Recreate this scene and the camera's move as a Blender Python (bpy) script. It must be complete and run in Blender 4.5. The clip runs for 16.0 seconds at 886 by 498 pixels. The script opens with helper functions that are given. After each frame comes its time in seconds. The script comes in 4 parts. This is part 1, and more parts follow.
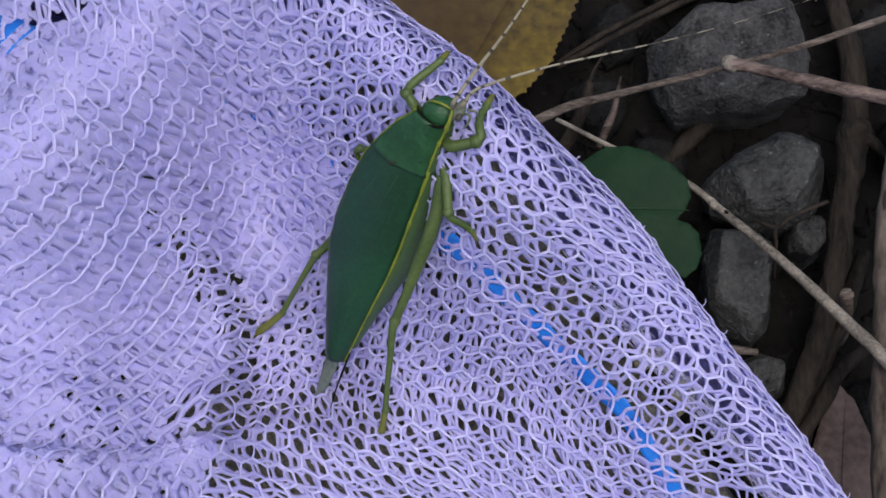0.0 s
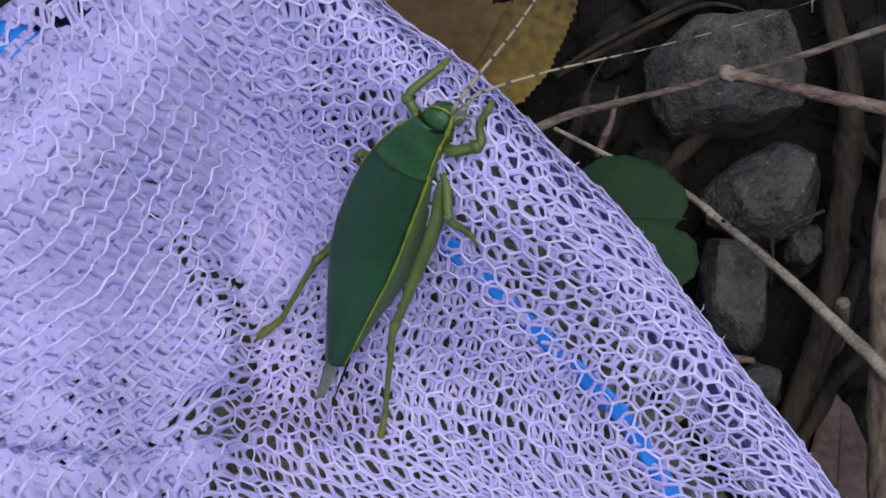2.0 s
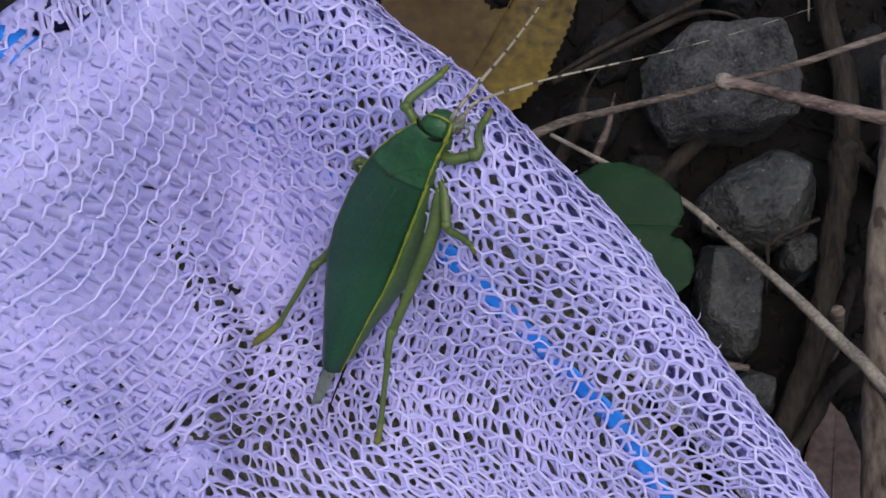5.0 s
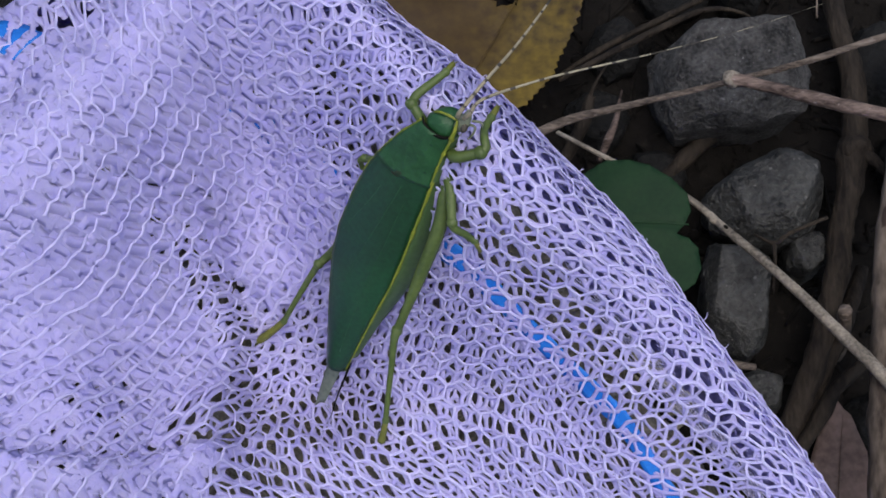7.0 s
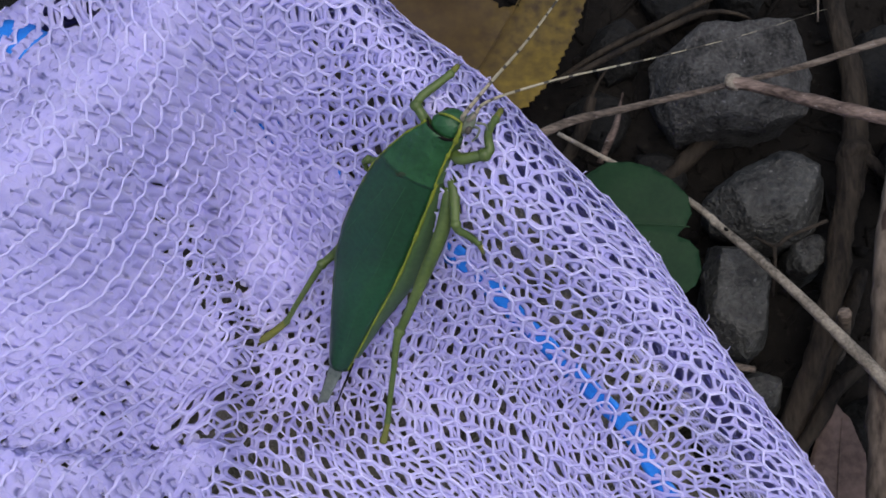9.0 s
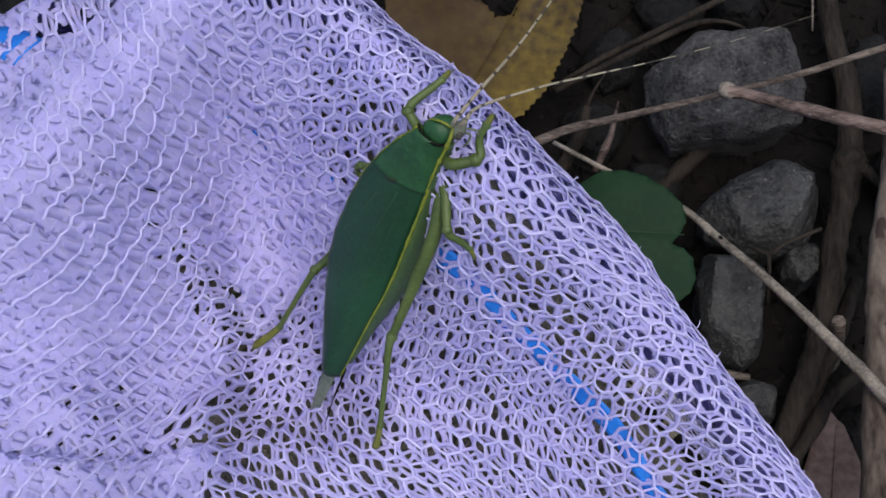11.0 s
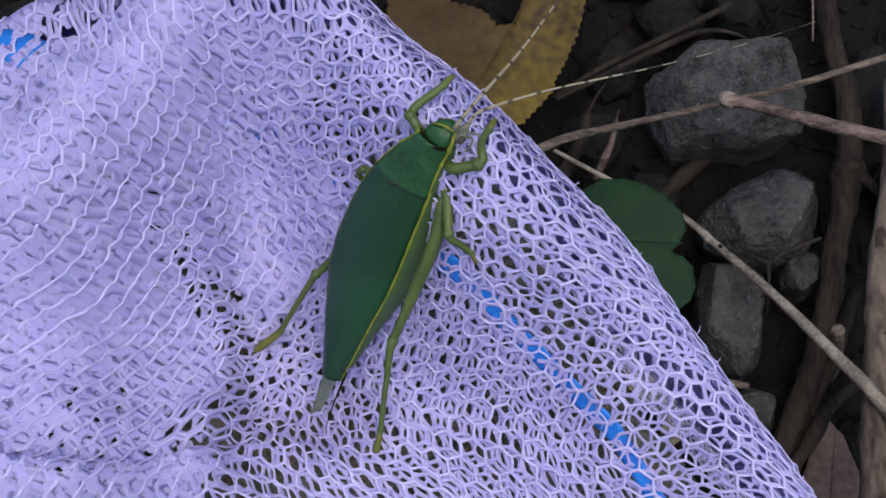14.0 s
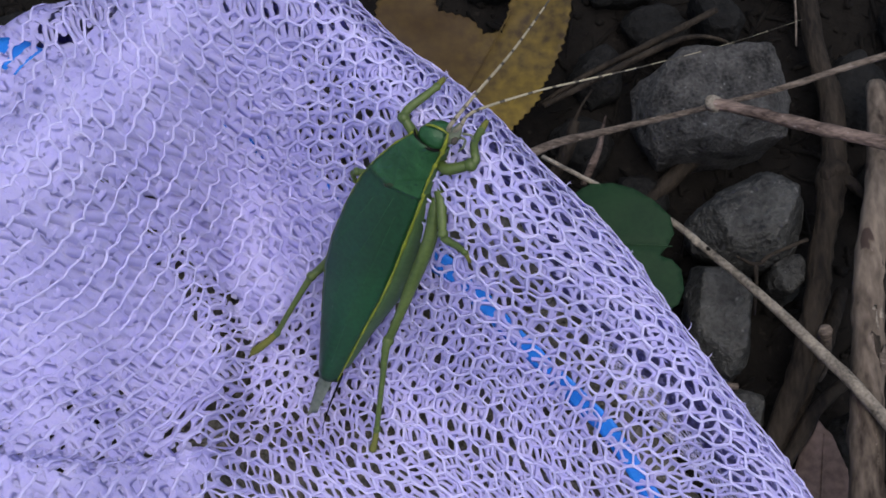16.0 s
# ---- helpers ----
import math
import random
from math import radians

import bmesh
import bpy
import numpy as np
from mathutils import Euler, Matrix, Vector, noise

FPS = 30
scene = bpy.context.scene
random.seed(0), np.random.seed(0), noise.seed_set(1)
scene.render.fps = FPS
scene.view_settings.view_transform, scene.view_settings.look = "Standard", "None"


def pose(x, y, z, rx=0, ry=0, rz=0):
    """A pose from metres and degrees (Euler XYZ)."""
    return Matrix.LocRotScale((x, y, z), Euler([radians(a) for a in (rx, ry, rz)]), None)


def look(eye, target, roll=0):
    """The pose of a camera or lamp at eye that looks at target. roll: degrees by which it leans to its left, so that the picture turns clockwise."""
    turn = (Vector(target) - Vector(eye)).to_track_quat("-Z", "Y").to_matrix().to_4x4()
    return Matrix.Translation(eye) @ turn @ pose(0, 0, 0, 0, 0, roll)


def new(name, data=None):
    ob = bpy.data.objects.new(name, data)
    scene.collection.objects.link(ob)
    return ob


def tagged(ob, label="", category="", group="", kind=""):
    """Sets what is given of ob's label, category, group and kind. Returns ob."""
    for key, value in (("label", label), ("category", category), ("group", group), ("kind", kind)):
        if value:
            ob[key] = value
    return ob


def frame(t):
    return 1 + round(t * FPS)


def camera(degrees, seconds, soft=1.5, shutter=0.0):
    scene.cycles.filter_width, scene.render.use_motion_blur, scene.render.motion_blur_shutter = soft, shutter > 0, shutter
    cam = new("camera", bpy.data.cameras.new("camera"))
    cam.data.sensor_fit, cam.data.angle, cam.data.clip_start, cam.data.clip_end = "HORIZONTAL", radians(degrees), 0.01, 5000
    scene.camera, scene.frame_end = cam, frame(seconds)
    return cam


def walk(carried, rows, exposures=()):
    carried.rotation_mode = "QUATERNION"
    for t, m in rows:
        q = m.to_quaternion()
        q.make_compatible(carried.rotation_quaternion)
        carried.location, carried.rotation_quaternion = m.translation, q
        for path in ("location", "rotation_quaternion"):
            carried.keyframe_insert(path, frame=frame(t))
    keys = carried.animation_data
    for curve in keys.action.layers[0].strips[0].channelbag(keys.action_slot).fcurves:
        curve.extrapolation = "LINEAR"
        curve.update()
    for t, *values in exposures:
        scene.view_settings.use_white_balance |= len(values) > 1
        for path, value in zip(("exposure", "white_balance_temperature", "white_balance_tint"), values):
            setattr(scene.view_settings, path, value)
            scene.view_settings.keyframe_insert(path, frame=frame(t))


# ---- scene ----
EXPOSURE = 0.17
cam = camera(30, 16.0, soft=1.68)
WALK = [
    (0, pose(0.00126, -0.07429, 0.33131, 19.561, 0.454, -0.587)),
    (0.5, pose(0.00113, -0.07435, 0.33216, 19.493, 0.32, -0.524)),
    (1, pose(0.00085, -0.07399, 0.33172, 19.736, 0.258, -0.446)),
    (1.5, pose(0.00096, -0.07461, 0.33156, 19.885, 0.291, -0.417)),
    (2, pose(0.00058, -0.07598, 0.3323, 20.056, 0.238, -0.494)),
    (2.5, pose(0.00132, -0.07619, 0.3325, 20.035, 0.322, -0.432)),
    (3, pose(0.00251, -0.07549, 0.3333, 19.929, 0.416, -0.415)),
    (3.5, pose(0.0024, -0.0756, 0.33376, 20.045, 0.241, -0.371)),
    (4, pose(0.00155, -0.07587, 0.33401, 20.129, 0.031, -0.345)),
    (6.5, pose(-0.00078, -0.07457, 0.33079, 20.065, -0.19, -0.044)),
    (7, pose(0, -0.07465, 0.33152, 20, -0, -0)),
    (7.5, pose(0.00039, -0.07443, 0.33126, 19.93, 0.089, -0.007)),
    (8, pose(-7e-05, -0.07503, 0.33234, 20.001, -0.006, 0.024)),
    (8.5, pose(-0.00105, -0.07523, 0.33249, 20.069, -0.226, 0.145)),
    (9, pose(-0.00092, -0.07469, 0.33228, 19.985, -0.235, 0.283)),
    (11.5, pose(0.00064, -0.07624, 0.33307, 20.483, -0.165, 0.362)),
    (12, pose(0.0005, -0.07628, 0.33302, 20.479, -0.273, 0.44)),
    (12.5, pose(0.00021, -0.07585, 0.33282, 20.512, -0.351, 0.525)),
    (13, pose(-0.00025, -0.0756, 0.33279, 20.529, -0.442, 0.609)),
    (13.5, pose(-0.00016, -0.07643, 0.33242, 20.785, -0.382, 0.57)),
    (14, pose(8e-05, -0.07727, 0.33317, 20.867, -0.341, 0.618)),
    (14.5, pose(0.00085, -0.07818, 0.33519, 20.901, -0.289, 0.556)),
    (15, pose(0.00077, -0.07827, 0.33644, 20.843, -0.505, 0.561)),
    (15.5, pose(3e-05, -0.07876, 0.33533, 21.093, -0.618, 0.363)),
    (16, pose(-0.00128, -0.08044, 0.33515, 21.455, -0.615, -0.218)),
]
walk(cam, WALK, [(0, EXPOSURE), (16, EXPOSURE)])

# ---- world and light: a dull day under open sky ----
world = bpy.data.worlds.new("overcast_sky")
scene.world = world
world.use_nodes = True
wn, wl = world.node_tree.nodes, world.node_tree.links
sky = wn.new("ShaderNodeTexSky")
sky.sky_type, sky.sun_disc = "NISHITA", False
sky.sun_elevation, sky.sun_rotation = radians(80), radians(140)
sky.dust_density, sky.air_density = 4.0, 1.0
wl.new(sky.outputs[0], wn["Background"].inputs[0])
wn["Background"].inputs[1].default_value = 0.15
sun = new("sun", bpy.data.lights.new("sun", "SUN"))
sun.data.energy, sun.data.angle, sun.data.color = 1.1, radians(60), (1.0, 0.98, 0.95)
sun.matrix_world = look((0.11, -0.13, 0.95), (0, 0, 0))


# ---- materials ----
def material(name, low, high, scale, rough=0.6, fine=None, bump=0.3, depth=0.0004, spec=0.4, translucent=0.0, speck=None,
             detail=5.0, stretch=(1, 1, 1), turned=None):
    """Two colours mixed by noise at two sizes (cells per metre), a fine relief, and bright or dark specks."""
    m = bpy.data.materials.new(name)
    m.use_nodes = True
    n, l = m.node_tree.nodes, m.node_tree.links
    bsdf = n["Principled BSDF"]
    where = n.new("ShaderNodeTexCoord")
    mapping = n.new("ShaderNodeMapping")
    mapping.inputs["Scale"].default_value = stretch
    l.new(where.outputs["Object"], mapping.inputs[0])
    a = n.new("ShaderNodeTexNoise")
    a.inputs["Scale"].default_value, a.inputs["Detail"].default_value = scale, detail
    b = n.new("ShaderNodeTexNoise")
    b.inputs["Scale"].default_value, b.inputs["Detail"].default_value = fine or scale * 6, 3.0
    for t in (a, b):
        l.new(mapping.outputs[0], t.inputs["Vector"])
    mix = n.new("ShaderNodeMath")
    mix.operation = "MULTIPLY_ADD"
    mix.inputs[1].default_value = 0.6
    l.new(a.outputs[0], mix.inputs[0])
    half = n.new("ShaderNodeMath")
    half.operation = "MULTIPLY"
    half.inputs[1].default_value = 0.4
    l.new(b.outputs[0], half.inputs[0])
    l.new(half.outputs[0], mix.inputs[2])
    ramp = n.new("ShaderNodeValToRGB")
    ramp.color_ramp.elements[0].position, ramp.color_ramp.elements[0].color = 0.36, (*low, 1)
    ramp.color_ramp.elements[1].position, ramp.color_ramp.elements[1].color = 0.64, (*high, 1)
    l.new(mix.outputs[0], ramp.inputs[0])
    colour = ramp.outputs[0]
    if speck:
        tone, size, amount = speck
        v = n.new("ShaderNodeTexNoise")
        v.inputs["Scale"].default_value, v.inputs["Detail"].default_value = size, 2.0
        l.new(mapping.outputs[0], v.inputs["Vector"])
        r = n.new("ShaderNodeValToRGB")
        r.color_ramp.elements[0].position, r.color_ramp.elements[1].position = 1 - amount, 1.04 - amount
        l.new(v.outputs[0], r.inputs[0])
        mc = n.new("ShaderNodeMix")
        mc.data_type = "RGBA"
        mc.inputs["B"].default_value = (*tone, 1)
        l.new(r.outputs[0], mc.inputs["Factor"])
        l.new(colour, mc.inputs["A"])
        colour = mc.outputs["Result"]
    if turned:  # one side withered to another tone, with an uneven border
        tone, way, border, width = turned
        dot = n.new("ShaderNodeVectorMath")
        dot.operation = "DOT_PRODUCT"
        dot.inputs[1].default_value = way
        l.new(where.outputs["Object"], dot.inputs[0])
        uneven = n.new("ShaderNodeMath")
        uneven.operation = "MULTIPLY_ADD"
        uneven.inputs[1].default_value = 0.022
        l.new(a.outputs[0], uneven.inputs[0])
        l.new(dot.outputs["Value"], uneven.inputs[2])
        edge = n.new("ShaderNodeMapRange")
        edge.interpolation_type = "SMOOTHSTEP"
        edge.inputs["From Min"].default_value, edge.inputs["From Max"].default_value = border - width, border + width
        edge.inputs["To Min"].default_value = 0.22
        l.new(uneven.outputs[0], edge.inputs["Value"])
        withered = n.new("ShaderNodeMix")
        withered.data_type = "RGBA"
        withered.inputs["A"].default_value = (*tone, 1)
        l.new(edge.outputs[0], withered.inputs["Factor"])
        l.new(colour, withered.inputs["B"])
        colour = withered.outputs["Result"]
    l.new(colour, bsdf.inputs["Base Color"])
    bsdf.inputs["Roughness"].default_value = rough
    bsdf.inputs["Specular IOR Level"].default_value = spec
    if bump:
        bp = n.new("ShaderNodeBump")
        bp.inputs["Strength"].default_value, bp.inputs["Distance"].default_value = bump, depth
        l.new(mix.outputs[0], bp.inputs["Height"])
        l.new(bp.outputs[0], bsdf.inputs["Normal"])
    if translucent:
        tr = n.new("ShaderNodeBsdfTranslucent")
        l.new(colour, tr.inputs[0])
        sh = n.new("ShaderNodeMixShader")
        sh.inputs[0].default_value = translucent
        l.new(bsdf.outputs[0], sh.inputs[1])
        l.new(tr.outputs[0], sh.inputs[2])
        l.new(sh.outputs[0], n["Material Output"].inputs[0])
    return m


NET = material("white_lavender_net_yarn", (0.60, 0.575, 0.925), (0.70, 0.675, 0.965), 300, 0.5, 3000, 0.5, 0.0001, 0.4, 0.25)
# Same yarn for the inner layers, coloured paler and more translucent to offset their shade.
NET_BRIGHTENED = material("brightened_inner_net_yarn", (0.648, 0.617, 0.948), (0.738, 0.707, 0.972), 300, 0.6, 3000, 0.15, 0.0001, 0.2, 0.56)
BLUE = material("blue_tape", (0.010, 0.15, 0.62), (0.02, 0.24, 0.80), 200, 0.5, 2500, 0.3, 0.0001, 0.4, 0.2)
STONE = material("grey_ballast_stone", (0.012, 0.0122, 0.0125), (0.080, 0.079, 0.078), 230, 0.85, 1300, 1.0, 0.0022, 0.2,
                 speck=((0.13, 0.13, 0.132), 1100, 0.31), detail=8)
# Stones deep in the gaps: their shade is put into a near-black colour.
STONE_SHADED = material("stone_blackened_for_shade", (0.003, 0.0032, 0.0033), (0.013, 0.0132, 0.0133), 160, 0.8, 900, 1.0, 0.002, 0.15, detail=8)
STONE_DARK = material("dark_slaty_stone", (0.0065, 0.0068, 0.007), (0.064, 0.065, 0.062), 150, 0.62, 900, 1.0, 0.0026, 0.3,
                      speck=((0.10, 0.10, 0.097), 700, 0.31), detail=9)
SOIL = material("near_black_soil", (0.0032, 0.0028, 0.0026), (0.0095, 0.0083, 0.0073), 60, 0.95, 500, 1.0, 0.002, 0.15,
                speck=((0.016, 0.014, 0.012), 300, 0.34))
LITTER = material("olive_grey_dry_litter", (0.075, 0.070, 0.050), (0.26, 0.245, 0.185), 220, 0.9, 1300, 1.0, 0.0015, 0.1)
BARK = material("grey_brown_twig_bark", (0.028, 0.021, 0.017), (0.185, 0.15, 0.124), 420, 0.85, 2200, 1.0, 0.0009, 0.25,
                speck=((0.20, 0.17, 0.15), 1900, 0.34), stretch=(0.3, 1, 1))
PINK_BARK = material("pinkish_brown_twig_bark", (0.026, 0.017, 0.014), (0.20, 0.15, 0.128), 300, 0.8, 1700, 1.0, 0.0009, 0.25,
                     speck=((0.30, 0.26, 0.24), 1200, 0.30), stretch=(0.3, 1, 1))
STRAW = material("pale_dry_stalk", (0.045, 0.038, 0.03), (0.30, 0.265, 0.215), 160, 0.7, 1500, 0.8, 0.0005, 0.35,
                 speck=((0.09, 0.07, 0.05), 500, 0.30))
ROOT = material("dark_brown_stem", (0.006, 0.0045, 0.0038), (0.038, 0.030, 0.0225), 200, 0.85, 1200, 1.0, 0.0012, 0.2, stretch=(1, 0.25, 1))
BARE = material("peeling_tan_bark", (0.022, 0.016, 0.0125), (0.185, 0.15, 0.12), 75, 0.85, 600, 0.9, 0.0008, 0.2,
                speck=((0.05, 0.035, 0.03), 240, 0.36), stretch=(1, 0.35, 1))
LEAF_GREEN = material("dull_green_leaf", (0.007, 0.026, 0.011), (0.012, 0.040, 0.015), 90, 0.6, 900, 0.3, 0.0003, 0.15, 0.1)
LEAF_RIB = material("pale_green_midrib", (0.009, 0.032, 0.013), (0.016, 0.047, 0.018), 200, 0.6, 900, 0.3, 0.0001, 0.2)
LEAF_YELLOW = material("yellowing_leaf", (0.030, 0.018, 0.008), (0.19, 0.132, 0.018), 26, 0.6, 420, 0.3, 0.0003, 0.3, 0.2,
                       speck=((0.055, 0.040, 0.010), 120, 0.30), turned=((0.050, 0.027, 0.007), (0.95, -0.3, 0.0), 0.011, 0.010))
LEAF_BROWN = material("pinkish_brown_dead_leaf", (0.050, 0.035, 0.031), (0.125, 0.090, 0.080), 70, 0.8, 700, 0.6, 0.0005, 0.2)
WING = material("deep_green_wing", (0.0030, 0.024, 0.0085), (0.0108, 0.064, 0.0245), 55, 0.34, 1600, 0.4, 0.00014, 0.5)
SHIELD = material("blue_green_pronotum", (0.009, 0.050, 0.016), (0.022, 0.089, 0.031), 260, 0.42, 1100, 0.8, 0.0006, 0.4,
                  speck=((0.007, 0.035, 0.018), 600, 0.30))
FLANK = material("pale_green_flank", (0.040, 0.085, 0.028), (0.065, 0.12, 0.042), 200, 0.5, 1500, 0.3, 0.0001, 0.4)
LIMB = material("olive_green_leg", (0.046, 0.078, 0.015), (0.088, 0.128, 0.030), 300, 0.45, 1500, 0.3, 0.0001, 0.45)
SCAR = material("brownish_green_scar", (0.012, 0.036, 0.014), (0.045, 0.040, 0.022), 700, 0.5, 2500, 0.4, 0.0001, 0.3)
YELLOW = material("lemon_yellow_stripe", (0.10, 0.15, 0.012), (0.25, 0.27, 0.025), 420, 0.5, 1500, 0.2, 0.0001, 0.4)
TARSUS = material("yellow_foot", (0.105, 0.12, 0.020), (0.17, 0.17, 0.035), 300, 0.5, 1500, 0.2, 0.0001, 0.4)
DARK = material("black_brown_chitin", (0.002, 0.002, 0.0018), (0.007, 0.006, 0.005), 300, 0.8, 1500, 0.2, 0.0001, 0.12)
RIM = material("pale_green_wing_rim", (0.09, 0.13, 0.055), (0.15, 0.19, 0.09), 300, 0.5, 1500, 0.2, 0.0001, 0.4, 0.3)
RING = material("brown_grey_ring", (0.03, 0.027, 0.02), (0.07, 0.062, 0.05), 300, 0.6, 1500, 0.2, 0.0001, 0.3)
CREAM = material("cream_antenna", (0.22, 0.195, 0.13), (0.35, 0.315, 0.225), 300, 0.5, 1500, 0.2, 0.0001, 0.4)
FACE = material("grey_green_face", (0.09, 0.11, 0.07), (0.17, 0.19, 0.13), 300, 0.5, 1500, 0.3, 0.0001, 0.4)
MEMBRANE = material("translucent_wing_tip", (0.11, 0.15, 0.12), (0.26, 0.29, 0.25), 200, 0.35, 1500, 0.3, 0.0001, 0.5, 0.35)


# ---- building helpers (lengths in millimetres) ----
def mesh_of(name, bm, mats, smooth=True):
    me = bpy.data.meshes.new(name)
    bm.to_mesh(me)
    bm.free()
    for m in mats if isinstance(mats, (list, tuple)) else [mats]:
        me.materials.append(m)
    me.transform(Matrix.Scale(0.001, 4))
    if smooth:
        me.polygons.foreach_set("use_smooth", [True] * len(me.polygons))
    return me


def part(name, bm, mats, parent=None, label="", smooth=True):
    ob = new(name, mesh_of(name, bm, mats, smooth))
    ob.parent = parent
    return tagged(ob, label=label)


def spline(points, steps):
    """Catmull-Rom through the points; each may carry a radius as its last number."""
    p = [np.array(q, float) for q in points]
    p = [2 * p[0] - p[1], *p, 2 * p[-1] - p[-2]]
    out = []
    for i in range(1, len(p) - 2):
        for k in range(steps):
            t = k / steps
            out.append(0.5 * (2 * p[i] + (p[i + 1] - p[i - 1]) * t + (2 * p[i - 1] - 5 * p[i] + 4 * p[i + 1] - p[i + 2]) * t * t
                              + (3 * p[i] - p[i - 1] - 3 * p[i + 1] + p[i + 2]) * t ** 3))
    out.append(p[-2])
    return out


def tube(points, sides=8, steps=5, rough=0.0, seed=0, flat=1.0, band=None, ridge=0.0):
    """A tapered tube through points (x, y, z, radius). rough: uneven bark; band: material index by ring number."""
    ring = spline(points, steps)
    bm = bmesh.new()
    rings = []
    side = None
    for i, q in enumerate(ring):
        a, b = ring[max(i - 1, 0)][:3], ring[min(i + 1, len(ring) - 1)][:3]
        way = Vector(b - a).normalized()
        if side is None:
            side = way.cross(Vector((0, 0, 1)) if abs(way.z) < 0.9 else Vector((1, 0, 0))).normalized()
        side = (side - way * side.dot(way)).normalized()
        over = way.cross(side)
        row = []
        for k in range(sides):
            g = 2 * math.pi * k / sides
            d = side * math.cos(g) + over * (math.sin(g) * flat)
            r = q[3]
            if rough:
                s = Vector(q[:3]) * 0.35 + d * 1.3 + Vector((seed * 7.3, 0, 0))
                r *= 1 + rough * noise.noise(s) + ridge * noise.noise(Vector((k * 1.7, i * 0.12, seed)))
            row.append(bm.verts.new(Vector(q[:3]) + d * r))
        rings.append(row)
    for i in range(len(rings) - 1):
        for k in range(sides):
            f = bm.faces.new((rings[i][k], rings[i][(k + 1) % sides], rings[i + 1][(k + 1) % sides], rings[i + 1][k]))
            if band:
                f.material_index = band(i)
    bm.faces.new(rings[0][::-1])
    bm.faces.new(rings[-1])
    bmesh.ops.recalc_face_normals(bm, faces=bm.faces)
    return bm


def shell(rows, thick=0.25):
    """A sheet with thickness from rows of points."""
    bm = bmesh.new()
    grid = [[bm.verts.new(q) for q in row] for row in rows]
    for i in range(len(grid) - 1):
        for j in range(len(grid[0]) - 1):
            bm.faces.new((grid[i][j], grid[i][j + 1], grid[i + 1][j + 1], grid[i + 1][j]))
    bmesh.ops.recalc_face_normals(bm, faces=bm.faces)
    bm.normal_update()
    ext = bmesh.ops.extrude_face_region(bm, geom=list(bm.faces))
    for v in (g for g in ext["geom"] if isinstance(g, bmesh.types.BMVert)):
        v.co -= v.normal * thick
    bmesh.ops.recalc_face_normals(bm, faces=bm.faces)
    return bm


def join(*bms):
    """Several bmeshes put into the first."""
    base = bms[0]
    for other in bms[1:]:
        me = bpy.data.meshes.new("joined")
        other.to_mesh(me)
        other.free()
        base.from_mesh(me)
        bpy.data.meshes.remove(me)
    return base


# ---- the ground: one sheet of dark soil ----
def ground():
    bm = bmesh.new()
    xs = [-30000, -3000, -600, *range(-240, 241, 4), 600, 3000, 30000]
    ys = [-30000, -3000, -600, *range(-200, 261, 4), 600, 3000, 30000]
    grid = []
    for x in xs:
        row = []
        for y in ys:
            near = abs(x) < 300 and abs(y) < 300
            z = 5.0 * noise.noise(Vector((x, y, 0)) * 0.03) + 2.2 * noise.noise(Vector((x, y, 9)) * 0.11) - 3 if near else -3
            row.append(bm.verts.new((x, y, z)))
        grid.append(row)
    for i in range(len(xs) - 1):
        for j in range(len(ys) - 1):
            bm.faces.new((grid[i][j], grid[i + 1][j], grid[i + 1][j + 1], grid[i][j + 1]))
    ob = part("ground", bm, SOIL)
    return tagged(ob, "near-black soil strewn with stones and twigs", "ground", kind="structure")


# ---- the net: knitted hexagonal mesh drawn over a heap ----
BUMPS = [  # x, y, long radius, short radius, turn in degrees, height
    (0, -30, 35, 14, 135, -18.3), (-5, 20, 22, 8, 135, 18.6), (-50, -10, 35, 8, 90, 9.5), (40, -40, 35, 8, 135, -9.4), (-30, 30, 35, 8, 45, 14),
    (-65, -25, 35, 8, 135, 6.1), (15, 5, 35, 8, 0, 5.8), (-45, 30, 35, 8, 135, -9), (-60, -10, 35, 8, 0, -7.8), (-5, -40, 35, 8, 0, -6.1),
    (-25, -25, 14, 8, 90, -4.9), (-30, 15, 8, 8, 0, -4.0), (-55, 15, 14, 8, 90, -4), (5, -1, 6, 6, 0, 4.5), (-9, -20, 7, 7, 0, 4.0), (-27, -5, 6, 6, 0, -3.5), (-51, 14, 9, 7, 45, -5.0),
    (8, 15, 6, 6, 0, 1.0), (-17, -14, 5, 5, 0, -3.0)]


def rolled(e, radius, slope):
    """How far the cloth has dropped at e beyond its edge: a rounded shoulder and then a steep side."""
    top = slope / math.sqrt(1 + slope * slope)
    u = np.clip((e + radius) / radius, 0, top)
    return radius * (1 - np.sqrt(1 - u * u)) + np.maximum(e - radius * (top - 1), 0) * slope


def slab(x, y):
    return 19 * np.tanh(0.2885 * np.logaddexp(0, (y - x - 38) / 5)) / (1 + np.exp((x + 30.5) / 2.5))


def past_fold(x, y):
    """How far a place lies on the near side of the fold in the corner."""
    return -29.8 + 0.016 * np.maximum(x + 48, 0) ** 2 + 0.08 * (x + 50) - y


